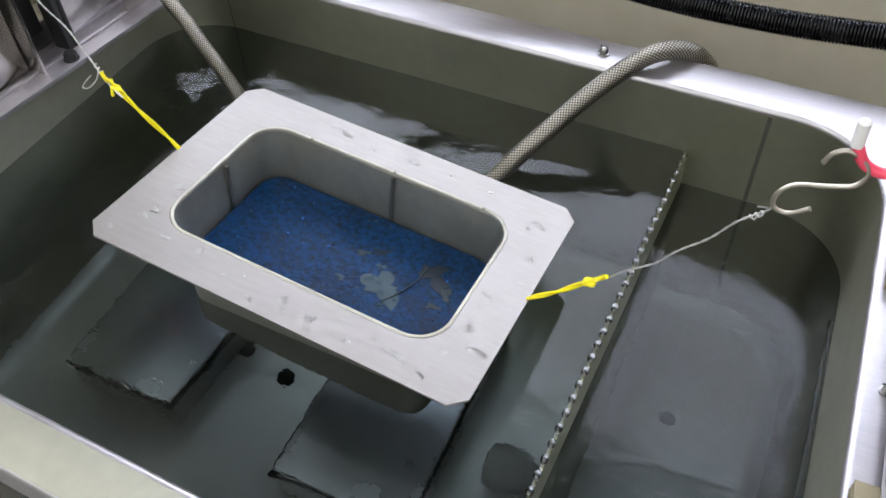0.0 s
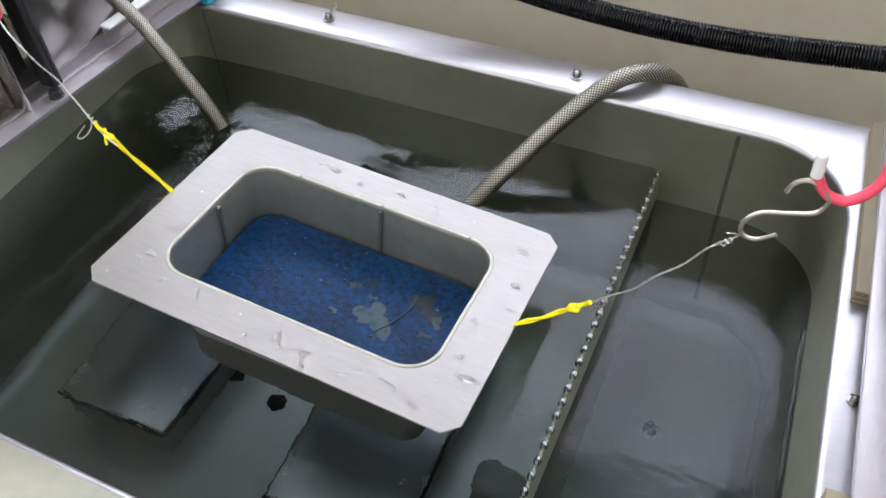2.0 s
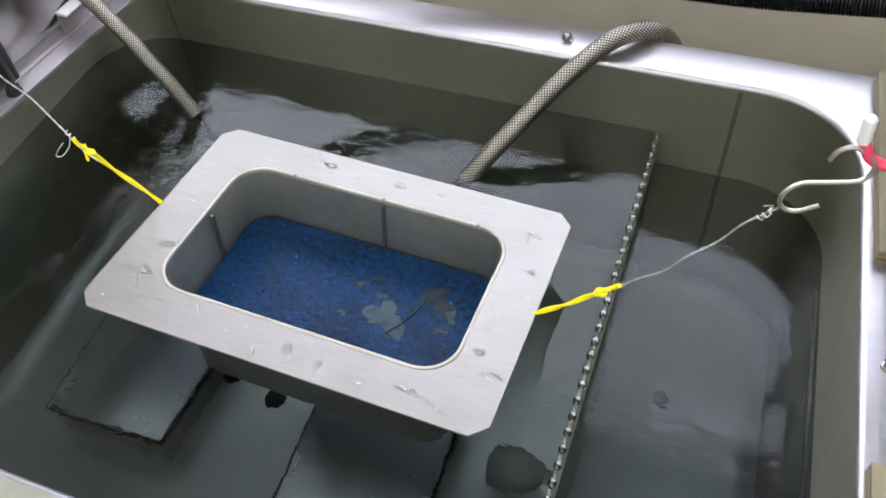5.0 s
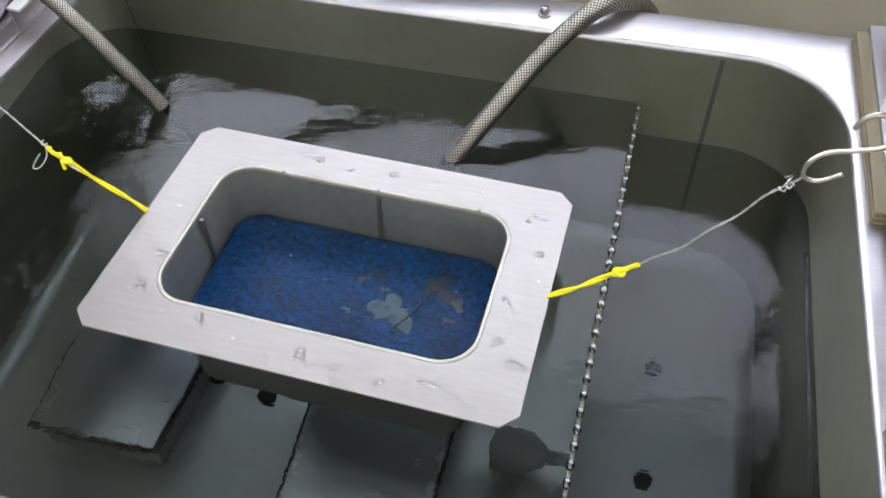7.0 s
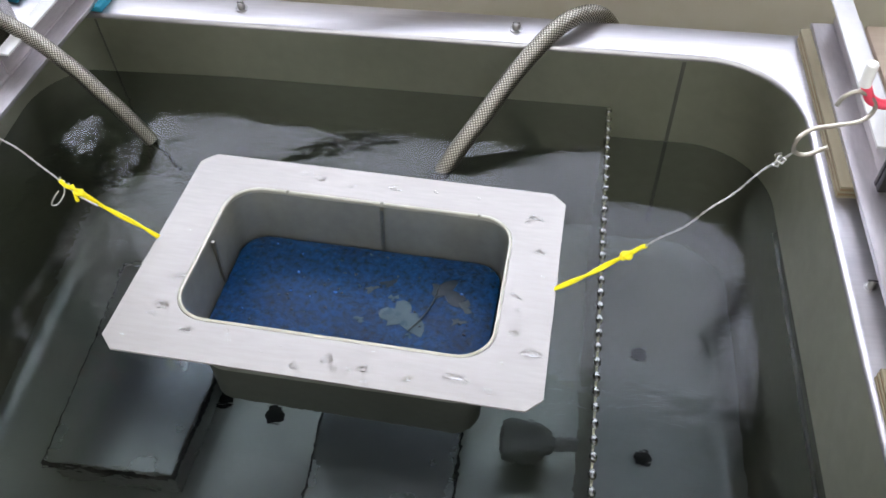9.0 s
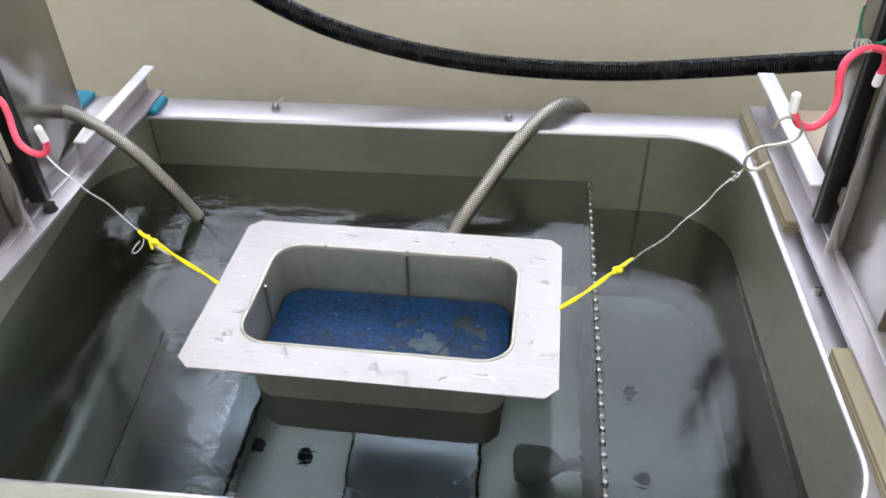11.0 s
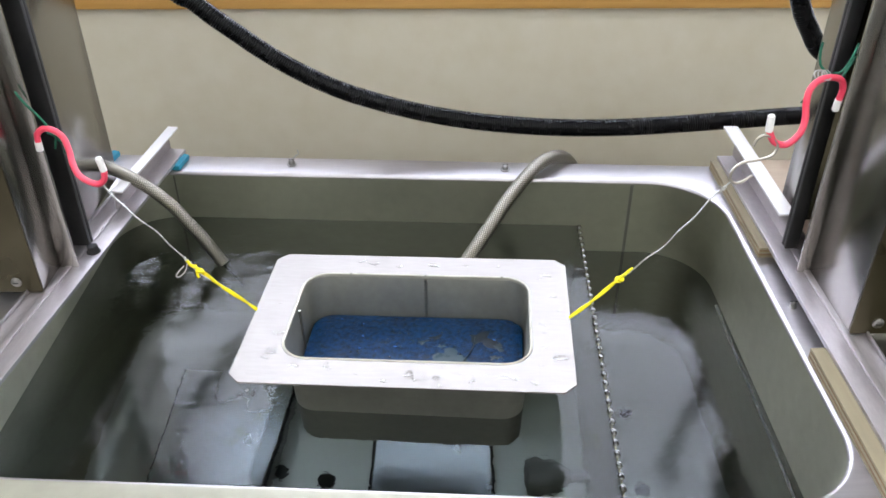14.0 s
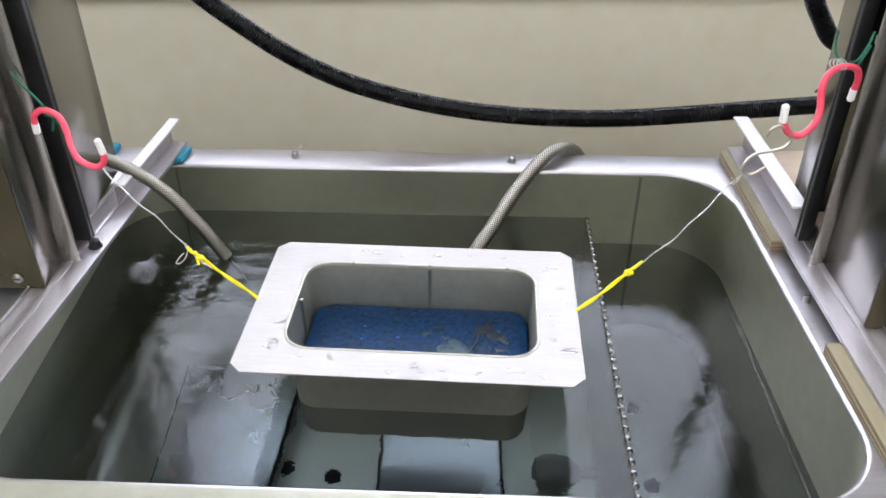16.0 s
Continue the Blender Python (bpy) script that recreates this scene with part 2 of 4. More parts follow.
def spline(pts, n=12):
    """Points along a smooth curve through pts."""
    p = [Vector(q) for q in pts]
    p = [2 * p[0] - p[1]] + p + [2 * p[-1] - p[-2]]
    out = []
    for i in range(1, len(p) - 2):
        a, b, c, d = p[i - 1 : i + 3]
        for k in range(n):
            s = k / n
            out.append(0.5 * (2 * b + (c - a) * s + (2 * a - 5 * b + 4 * c - d) * s * s + (3 * b - a - 3 * c + d) * s ** 3))
    out.append(p[-2])
    return out


def tube(line, radius, sides=10, bm=None, caps=True, flat=1.0):
    """A round rod along a line; radius may be a number or a function of 0..1."""
    line = [Vector(q) for q in line]
    rad = radius if callable(radius) else (lambda s: radius)
    loops, up = [], None
    for i, q in enumerate(line):
        d = (line[min(i + 1, len(line) - 1)] - line[max(i - 1, 0)]).normalized()
        up = (up - d * up.dot(d)).normalized() if up else d.orthogonal().normalized()
        side = d.cross(up)
        r = rad(i / (len(line) - 1))
        loops.append([q + r * (math.cos(2 * math.pi * k / sides) * up + flat * math.sin(2 * math.pi * k / sides) * side) for k in range(sides)])
    return rings(loops, caps, caps, bm)


def lathe(profile, sides=20, bm=None, at=(0, 0, 0), axis=None):
    """A turned solid: profile rows of radius and height along z, or along axis."""
    m = Matrix.Translation(at) @ (Vector(axis).to_track_quat("Z", "Y").to_matrix().to_4x4() if axis else Matrix())
    loops = [[m @ Vector((max(r, 1e-5) * math.cos(2 * math.pi * k / sides), max(r, 1e-5) * math.sin(2 * math.pi * k / sides), h)) for k in range(sides)] for r, h in profile]
    return rings(loops, True, True, bm)


def at_level(pts, z):
    return [(x, y, z) for x, y in pts]


# ---- the room ----
def boxes(rows):
    bm = bmesh.new()
    for r in rows:
        box(*r, bm=bm)
    return bm


WIN = (-1.45, 1.35, 0.385, 1.66)      # window opening: x from, x to, z from, z to


def build_room():
    y1 = WALL_Y + 0.16
    for name, b, mat, label in (
        ("floor", (-4.5, 4.5, -4.0, y1, FLOOR_Z - 0.1, FLOOR_Z), grey_floor, "grey vinyl floor of the workshop room"),
        ("ceiling", (-4.5, 4.5, -4.0, y1, CEIL_Z, CEIL_Z + 0.1), white_wall, "white ceiling with luminous panels"),
        ("wall_south", (-4.5, 4.5, -4.1, -4.0, FLOOR_Z, CEIL_Z), white_wall, "plain white painted room wall"),
        ("wall_west", (-4.6, -4.5, -4.1, y1, FLOOR_Z, CEIL_Z), white_wall, "plain white painted room wall"),
        ("wall_east", (4.5, 4.6, -4.1, y1, FLOOR_Z, CEIL_Z), white_wall, "plain white painted room wall"),
    ):
        tagged(finish(name, box(*b), mat, smooth=False), label, name.split("_")[0], kind="structure")
    ob = finish("wall_north", box(-4.5, 4.5, WALL_Y, y1, FLOOR_Z, TRIM_Z), beige_wall, smooth=False)
    tagged(ob, "beige painted lower wall behind the tank", "wall", kind="structure")
    x0, x1, z0, z1 = WIN
    top = TRIM_Z + 0.0305
    ob = finish("wall_upper", boxes([(-4.5, 4.5, WALL_Y + 0.01, y1, top, z0), (-4.5, x0, WALL_Y + 0.01, y1, z0, CEIL_Z), (x1, 4.5, WALL_Y + 0.01, y1, z0, CEIL_Z), (x0, x1, WALL_Y + 0.01, y1, z1, CEIL_Z)]), dimmed_wall, smooth=False)
    tagged(ob, "unseen grey-beige upper wall, darkened, with a wide window opening", "wall", kind="structure")
    ob = finish("trim", box(-4.45, 4.45, WALL_Y - 0.018, WALL_Y + 0.009, TRIM_Z, TRIM_Z + 0.03, 0.004), trim_wood)
    tagged(ob, "varnished orange-brown wooden rail along the wall", "trim", kind="structure")
    win = empty("window_1", (x0 + x1) / 2, WALL_Y + 0.10, z0)
    w, h = (x1 - x0) / 2, z1 - z0
    part("window_frame", boxes([(-w, w, -0.02, 0.02, 0.0, 0.035), (-w, w, -0.02, 0.02, h - 0.035, h), (-w, -w + 0.035, -0.02, 0.02, 0.035, h - 0.035), (w - 0.035, w, -0.02, 0.02, 0.035, h - 0.035)]), white_cap, win, smooth=False)
    part("window_sill", box(-w, w, -0.11, -0.021, -0.001, 0.018, 0.003), white_cap, win)
    glass = part("pane", box(-w + 0.035, w - 0.035, -0.003, 0.003, 0.035, h - 0.035), pane_glass, win, smooth=False)
    glass.visible_shadow = False
    tagged(win, "wide white-framed window bright with overcast daylight", "window", kind="structure")
    ob = finish("backdrop", box(-3.5, 3.5, WALL_Y + 0.9, WALL_Y + 0.92, -0.6, 3.4), sky_glow, smooth=False)
    tagged(ob, "plain overcast sky outside the window", "sky", kind="structure")


def build_ceiling_lights():
    first = None
    for x in (-2.6, -1.3, 0.0, 1.3, 2.6):
        for y in (-3.2, -1.9, -0.6):
            if first:
                copy_thing(first, pose(x, y, CEIL_Z))
                continue
            first = empty("ceiling_light", x, y, CEIL_Z)
            part("frame", rings([at_level(rounded(-0.648, 0.648, -0.648, 0.648, 0.01, 1), z) for z in (0, -0.03)] + [at_level(rounded(-0.636, 0.636, -0.636, 0.636, 0.01, 1), z) for z in (-0.03, -0.012)]), white_cap, first)
            part("diffuser", box(-0.637, 0.637, -0.637, 0.637, -0.018, -0.004), glow, first, "glowing diffuser")
            tagged(first, "square luminous ceiling panel with white frame", "ceiling light", "ceiling panels")


TRIM_Z = 0.272
build_room()
build_ceiling_lights()


# ---- the tank ----
TURN = Matrix(((1, 0, 0, 0), (-0.045, 1, 0, 0.006), (0, 0, 1, 0), (0, 0, 0, 1)))   # the tank is a little out of square


def build_tank():
    tank = empty("steel_tank", 0, 0, 0)
    tagged(tank, "rectangular stainless steel water tank with rounded corners", "tank")
    R, n = 0.11, 12
    inner = lambda d, r=R: rounded(TX0 + d, TX1 - d, TY0 + d, TY1 - d, max(r - d, 0.01), n)
    loops = [at_level(inner(0.0), RIM - 0.0065)]
    for k in range(1, 9):
        a = radians(90 * k / 8)
        loops.append(at_level(inner(0.05 * (1 - math.cos(a))), BED + 0.05 * (1 - math.sin(a))))
    loops.insert(1, at_level(inner(0.0), LOW))
    loops.insert(2, at_level(inner(0.0), BED + 0.05))
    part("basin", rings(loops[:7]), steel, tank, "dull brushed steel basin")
    # floor split from the walls so its lit tone can be coloured in
    part("basin_floor", rings(loops[6:], close_last=True), lit_floor_steel, tank, "steel floor, coloured paler for the light falling on it")
    # rolled rim: rounded lip, flat top, outer fold
    loops = [at_level(inner(0.0), RIM - 0.007)]
    for k in range(1, 7):
        a = radians(90 * k / 6)
        d = 0.0065 * (1 - math.cos(a))
        loops.append(at_level(rounded(TX0 - d, TX1 + d, TY0 - d, TY1 + d, R + d, n), RIM - 0.0065 + 0.0065 * math.sin(a)))
    ox0, ox1, oy0, oy1 = TX0 - 0.075, TX1 + 0.085, TY0 - 0.058, TY1 + 0.066
    for k in range(7):
        a = radians(90 * k / 6)
        d = 0.006 * (1 - math.sin(a))
        loops.append(at_level(rounded(ox0 + d, ox1 - d, oy0 + d, oy1 - d, 0.02, n), RIM - 0.006 * (1 - math.cos(a))))
    loops.append(at_level(rounded(ox0, ox1, oy0, oy1, 0.02, n), RIM - 0.045))
    loops.append(at_level(rounded(ox0 + 0.01, ox1 - 0.01, oy0 + 0.01, oy1 - 0.01, 0.02, n), RIM - 0.045))
    part("rim", rings(loops), rim_steel, tank, "bright polished steel rim")
    # added plate, no part of the tank: holds the front rim's brightness down
    part("rim_dimming_strip", box(TX0 - 0.066, TX1 - 0.105, TY0 - 0.055, TY0 - 0.0075, RIM + 0.0002, RIM + 0.002, 0.0008), dimmed_rim_steel, tank, "satin strip added over the front rim to dim it")
    loops = [at_level(rounded(ox0 + 0.012, ox1 - 0.012, oy0 + 0.012, oy1 - 0.012, 0.02, n), z) for z in (RIM - 0.03, FLOOR_Z)]
    part("cabinet", rings(loops), post_steel, tank, "steel outer casing")
    # welded seams where the corner pieces join
    for x, y, dx in ((-0.362, TY1, 0), (0.463, TY1, 0), (-0.328, TY0, 0), (0.463, TY0, 0)):
        s = -1 if y > 0 else 1
        part("weld_seam", box(x - 0.0026, x + 0.0026, min(y + s * 0.0007, y - s * 0.002), max(y + s * 0.0007, y - s * 0.002), BED + 0.05, RIM - 0.008, 0.0004, 1), weld, tank, "dark vertical weld line")
    # bright line of the water's edge on the right-hand wall, built as a thin rod
    part("waterline_glint", tube([(TX1 - 0.003, 0.24, -0.062), (TX1 - 0.003, 0.0, -0.075), (TX1 - 0.003, -0.2, -0.085)], 0.003, 8), post_steel, tank, "thin bright line of the water's edge, built as a rod")
    # drains in the tank floor
    for x, y, r in ((-0.062, 0.0, 0.014), (-0.139, 0.016, 0.013), (0.452, -0.005, 0.0125), (0.451, 0.158, 0.012)):
        x, y, _ = TURN.inverted() @ Vector((x, y, 0))
        part("drain_hole", lathe([(r, 0.0), (r, 0.0015), (r * 0.8, 0.002)], 24, at=(x, y, BED)), black_slot, tank, "round dark drain hole")
    # bolts on the far rim
    for x, y, k in ((-0.15, 0.430, 0.8), (0.24, 0.427, 0.8), (0.621, 0.04, 0.5)):
        b = part("bolt", lathe([(0.011 * k, RIM - 0.001), (0.011 * k, RIM + 0.0015), (0.0075 * k, RIM + 0.002), (0.0075 * k, RIM + 0.007), (0.0055 * k, RIM + 0.0095), (0.003 * k, RIM + 0.0105)], 20, at=(x, y, 0)), bolt_steel, tank, "small domed steel bolt")
        part("slot", box(x - 0.005, x + 0.005, y - 0.0008, y + 0.0008, RIM + 0.0100, RIM + 0.0108), black_slot, b)
    part("wire_tail", tube(spline([(-0.15, 0.430, RIM + 0.008), (-0.143, 0.432, RIM + 0.016), (-0.137, 0.436, RIM + 0.02), (-0.139, 0.438, RIM + 0.027)], 5), 0.0012, 6), wire_mat, tank, "bent end of pale wire")
    for ob in tank.children_recursive:
        ob.data.transform(TURN)
    return tank


WEIR_LEAN = 0.041


def build_weir():
    weir = empty("overflow_weir", 0, 0, 0)
    tagged(weir, "thin steel overflow plate with a notched top edge", "weir")
    y0, y1 = TY0 + 0.004, TY1 - 0.004
    top = lambda y: 0.360 + WEIR_LEAN * y
    count = int((y1 - y0) / 0.0185)
    line = []
    for k in range(count):
        ya = y0 + (y1 - y0) * k / count
        step = (y1 - y0) / count
        for f, z in ((0.0, 0.0035), (0.30, 0.0035), (0.42, -0.004), (0.58, -0.006), (0.75, -0.004), (0.88, 0.0035)):
            line.append((ya + f * step, z))
    line.append((y1, 0.0035))
    loops = [[(top(y) + dx, y, BED + 0.001 if low else z) for y, z in line] for low, dx in ((1, -0.001), (0, -0.001), (0, 0.001), (1, 0.001))]
    part("plate", rings(loops, wrap=False), steel, weir, "dull steel partition plate", smooth=False)
    drop = lathe([(0.0002, -0.0018), (0.0034, -0.0014), (0.0044, 0.0006), (0.0031, 0.0028), (0.0003, 0.0038)], 10)
    proto = None
    for k in range(count):
        y = y0 + (y1 - y0) * (k + 0.1) / count
        if proto is None:
            proto = part("bead", drop, bead_steel, weir, "shiny rounded tooth tip")
            proto.location = (top(y), y, 0.003)
            proto.scale = (0.95, 1.5, 0.95)
        else:
            o = proto.copy()
            scene.collection.objects.link(o)
            o.location = (top(y), y, 0.003)
    part("float_body", lathe([(0.012, 0), (0.027, 0.004), (0.031, 0.02), (0.028, 0.05), (0.016, 0.066), (0.009, 0.072), (0.009, 0.103)], 24, at=(0.256, -0.022, -0.325), axis=(1, 0, 0)), float_grey, weir, "small grey bottle-shaped float")
    return weir


def build_sheet(x0, x1, z, mat, label):
    """A level sheet of water that runs on behind the tank's walls; x0 and x1 give its sides at a y."""
    y0, y1 = TY0 - 0.034, TY1 + 0.030
    bm = bmesh.new()
    bm.faces.new([bm.verts.new((x, y, 0.0)) for x, y in ((x0(y0), y0), (x1(y0), y0), (x1(y1), y1), (x0(y1), y1))])
    ob = finish("water", bm, mat, smooth=False)
    if ob.data.polygons[0].normal.z < 0:
        ob.data.flip_normals()
    ob.matrix_basis = pose(0, 0, z)
    ob.visible_shadow = False
    return tagged(ob, label, "water", kind="structure")


def build_water():
    main = build_sheet(lambda y: TX0 - 0.03, lambda y: 0.3583 + WEIR_LEAN * y, 0.0, water, "clear rippled water filling the main part of the tank")
    low = build_sheet(lambda y: 0.3617 + WEIR_LEAN * y, lambda y: TX1 + 0.03, LOW, calm_water, "clear water standing lower beyond the overflow plate")
    return main, low


def build_block(x0, x1, y0, y1, taper=0.0):
    b = empty("steel_block", (x0 + x1) / 2, (y0 + y1) / 2, BED)
    w, d, h = (x1 - x0) / 2, (y1 - y0) / 2, 0.08
    part("cover", box(-w, w, -d, d, h - 0.006, h, 0.0028, 3), bright_steel, b, "flat bright steel cover plate")
    part("gasket", box(-w - 0.0035, w + 0.0035, -d - 0.0035, d + 0.0035, h - 0.013, h - 0.0065, 0.001), black_slot, b, "black rubber edge strip")
    part("body", box(-w + 0.003, w - 0.003, -d + 0.003, d - 0.003, 0.0005, h - 0.0132, 0.002), dark_steel, b)
    for ob in b.children:
        for v in ob.data.vertices:
            if v.co.x > 0:
                v.co.x -= taper * (0.5 - v.co.y / (2 * d))
    return b


build_tank()
build_weir()
WATER, LOW_WATER = build_water()
tagged(build_block(-0.327, -0.126, -0.126, 0.19, 0.030), "low rectangular steel block standing under water", "block", "submerged blocks")
tagged(build_block(0.018, 0.208, -0.150, 0.19, 0.006), "low rectangular steel block standing under water", "block", "submerged blocks")


# ---- the floating pan ----
def build_pan():
    pan = empty("floating_pan", 0.083, -0.009, 0.0915)
    tagged(pan, "deep steel pan with wide flat flange floating on water", "pan")
    L, W, C = 0.22, 0.1485, 0.0155
    hx, hy, r, n = 0.1655, 0.0985, 0.038, 8
    # flange plate with clipped corners and a rounded opening
    outer = [(L - C, -W), (L, -W + C), (L, W - C), (L - C, W), (-L + C, W), (-L, W - C), (-L, -W + C), (-L + C, -W)]
    inner = rounded(-hx, hx, -hy, hy, r, n)
    import_angle = lambda p: math.atan2(p[1], p[0])
    # outline points matched to the opening by direction
    def edge_point(a):
        best = None
        dx, dy = math.cos(a), math.sin(a)
        for (x0, y0), (x1, y1) in zip(outer, outer[1:] + outer[:1]):
            den = dx * (y1 - y0) - dy * (x1 - x0)
            if abs(den) < 1e-9:
                continue
            s = (x0 * (y1 - y0) - y0 * (x1 - x0)) / den
            u = (x0 * dy - y0 * dx) / den
            if s > 0 and -1e-6 <= u <= 1 + 1e-6 and (best is None or s < best):
                best = s
        return (dx * best, dy * best)
    angles = sorted(set([round(import_angle(p), 5) for p in inner + outer]))
    def inner_point(a):
        dx, dy = math.cos(a), math.sin(a)
        lo, hi = 0.0, 0.5
        for _ in range(40):
            s = (lo + hi) / 2
            x, y = abs(dx * s), abs(dy * s)
            ok = x <= hx and y <= hy and not (x > hx - r and y > hy - r and math.hypot(x - hx + r, y - hy + r) > r)
            lo, hi = (s, hi) if ok else (lo, s)
        return (dx * lo, dy * lo)
    out = [edge_point(a) for a in angles]
    inn = [inner_point(a) for a in angles]
    z = 0.0
    lip = [(x * 0.985, y * 0.978) for x, y in inn]
    loops = [at_level(inn, -0.0022), at_level(out, -0.0022), at_level(out, -0.0004), [(x * 0.999, y * 0.999, z) for x, y in out],
             [(x * 1.012, y * 1.018, z) for x, y in inn], [(x * 1.004, y * 1.006, -0.001) for x, y in inn], at_level(inn, -0.003)]
    part("flange", rings(loops), plate_steel, pan, "wide pale flat flange, wet with drops", smooth=False)
    body = []
    for zz, dd in ((-0.002, 0.0), (-0.012, 0.002), (-0.10, 0.007), (-0.182, 0.011), (-0.191, 0.014), (-0.197, 0.021), (-0.199, 0.034)):
        body.append(at_level(rounded(-hx + dd, hx - dd, -hy + dd, hy - dd, r - min(dd, 0.012), n), zz))
    part("tub", rings(body, close_last=True), pan_steel, pan, "dark seamed steel tub")
    bead = [at_level(rounded(-hx + d, hx - d, -hy + d, hy - d, r - d, n), z) for d, z in ((-0.0015, 0.0004), (0.0004, 0.0012), (0.0020, 0.0004), (0.0023, -0.003), (0.001, -0.005))]
    part("lip", rings(bead), lip_steel, pan, "thin cream-stained weld bead round the opening")
    for x, y0, y1 in ((0.012, hy - 0.0105, hy - 0.0075), (-hx + 0.0075, None, None)):
        if y0 is not None:
            bm = rings([[(x - 0.002, y0 + 0.005, -0.006), (x + 0.002, y0 + 0.005, -0.006), (x + 0.002, y1 + 0.005, -0.006), (x - 0.002, y1 + 0.005, -0.006)], [(x - 0.002, y0, -0.10), (x + 0.002, y0, -0.10), (x + 0.002, y1, -0.10), (x - 0.002, y1, -0.10)]], True, True)
        else:
            bm = rings([[(x - 0.004, 0.010, -0.006), (x, 0.010, -0.006), (x, 0.014, -0.006), (x - 0.004, 0.014, -0.006)], [(x, 0.010, -0.10), (x + 0.002, 0.010, -0.10), (x + 0.002, 0.014, -0.10), (x, 0.014, -0.10)]], True, True)
        part("seam", bm, weld, pan, "dark weld line inside the tub")
    for x in (-0.10, 0.012, 0.125):
        part("tack_weld", lathe([(0.0022, 0), (0.0018, 0.0012), (0.0006, 0.0018)], 10, at=(x, hy - 0.0005, 0.0006)), weld, pan)
    mz = -0.070
    d = 0.0078
    mat_loops = [at_level(rounded(-hx + d + e, hx - d - e, -hy + d + e, hy - d - e, r - d, n), zz) for zz, e in ((-0.12, 0.002), (mz - 0.004, 0.0), (mz - 0.001, 0.001), (mz, 0.004))]
    part("blue_mat", rings(mat_loops, close_first=True, close_last=True), blue_mat, pan, "wet deep blue granular mat with dark specks")
    return pan


def blue_material():
    m = material("blue_granules", (0.01, 0.05, 0.22), 0.35, 0.0, Coat_Weight=0.02, Coat_Roughness=0.10, Specular_IOR_Level=0.12)
    t, b = nodes(m)
    n = noise_tex(t, 130, 4, 0.7)
    c1 = ramp(t, n.outputs["Fac"], [(0.34, (0.001, 0.006, 0.014)), (0.44, (0.001, 0.019, 0.062)), (0.58, (0.002, 0.034, 0.108)), (0.78, (0.003, 0.054, 0.150))])
    n2 = noise_tex(t, 14, 3, 0.6)
    c2 = ramp(t, n2.outputs["Fac"], [(0.32, (0.35, 0.35, 0.4)), (0.52, (1, 1, 1))])
    mix = t.nodes.new("ShaderNodeMix")
    mix.data_type, mix.blend_type = "RGBA", "MULTIPLY"
    mix.inputs["Factor"].default_value = 0.7
    t.links.new(c1.outputs["Color"], mix.inputs["A"])
    t.links.new(c2.outputs["Color"], mix.inputs["B"])
    t.links.new(mix.outputs["Result"], b.inputs["Base Color"])
    bp = t.nodes.new("ShaderNodeBump")
    bp.inputs["Strength"].default_value = 0.5
    bp.inputs["Distance"].default_value = 0.003
    t.links.new(n.outputs["Fac"], bp.inputs["Height"])
    t.links.new(bp.outputs[0], b.inputs["Normal"])
    return m


blue_mat = blue_material()
PAN = build_pan()


# ---- rails, posts ----
def build_rail(x0, y0, x1, y1, s, z, web_from, height, top):
    """A folded metal section from its far end to its near end; s is the way to the water."""
    length = math.hypot(x1 - x0, y1 - y0)
    yaw = math.degrees(math.atan2(-(x0 - x1), y0 - y1))
    rail = empty("support_rail", x1, y1, z, yaw)

    def bar(name, xa, xb, ya, yb, za, zb, mat, label="", bevel=0.0008):
        a, b = sorted((-s * xa, -s * xb))
        return part(name, box(a, b, ya, yb, za, zb, bevel), mat, rail, label)

    bar("foot", 0.0, 0.060, 0, length, 0.0, 0.004, alu, "grey metal foot flange")
    bar("inner_edge", -0.0012, 0.0, 0, length, -0.002, 0.0045, rim_steel, "thin bright edge")
    bar("ridge", 0.026, 0.036, 0, length, 0.004, 0.0075, alu, "shallow pressed ridge", 0.0015)
    bar("outer_edge", 0.057, 0.060, 0, length, 0.004, 0.010, rim_steel, "bright outer edge")
    bar("web", top[1] - 0.0045, top[1] - 0.001, web_from, length, 0.0075, height, alu)
    bar("top_flange", *top, web_from, length + 0.014, height, height + 0.004, white_metal, "bright top flange")
    return tagged(rail, "grey folded metal support rail lying along the tank rim", "rail", "support rails")


LEFT_RAIL = build_rail(-0.352, 0.475, -0.459, -0.50, 1, RIM + 0.012, 0.755, 0.038, (0.012, 0.031))
RIGHT_RAIL = build_rail(0.6230, 0.432, 0.6240, -0.52, -1, RIM + 0.019, 0.666, 0.052, (0.005, 0.030))
RIGHT_RAIL["label"] = "grey folded metal support rail resting on plywood packers"


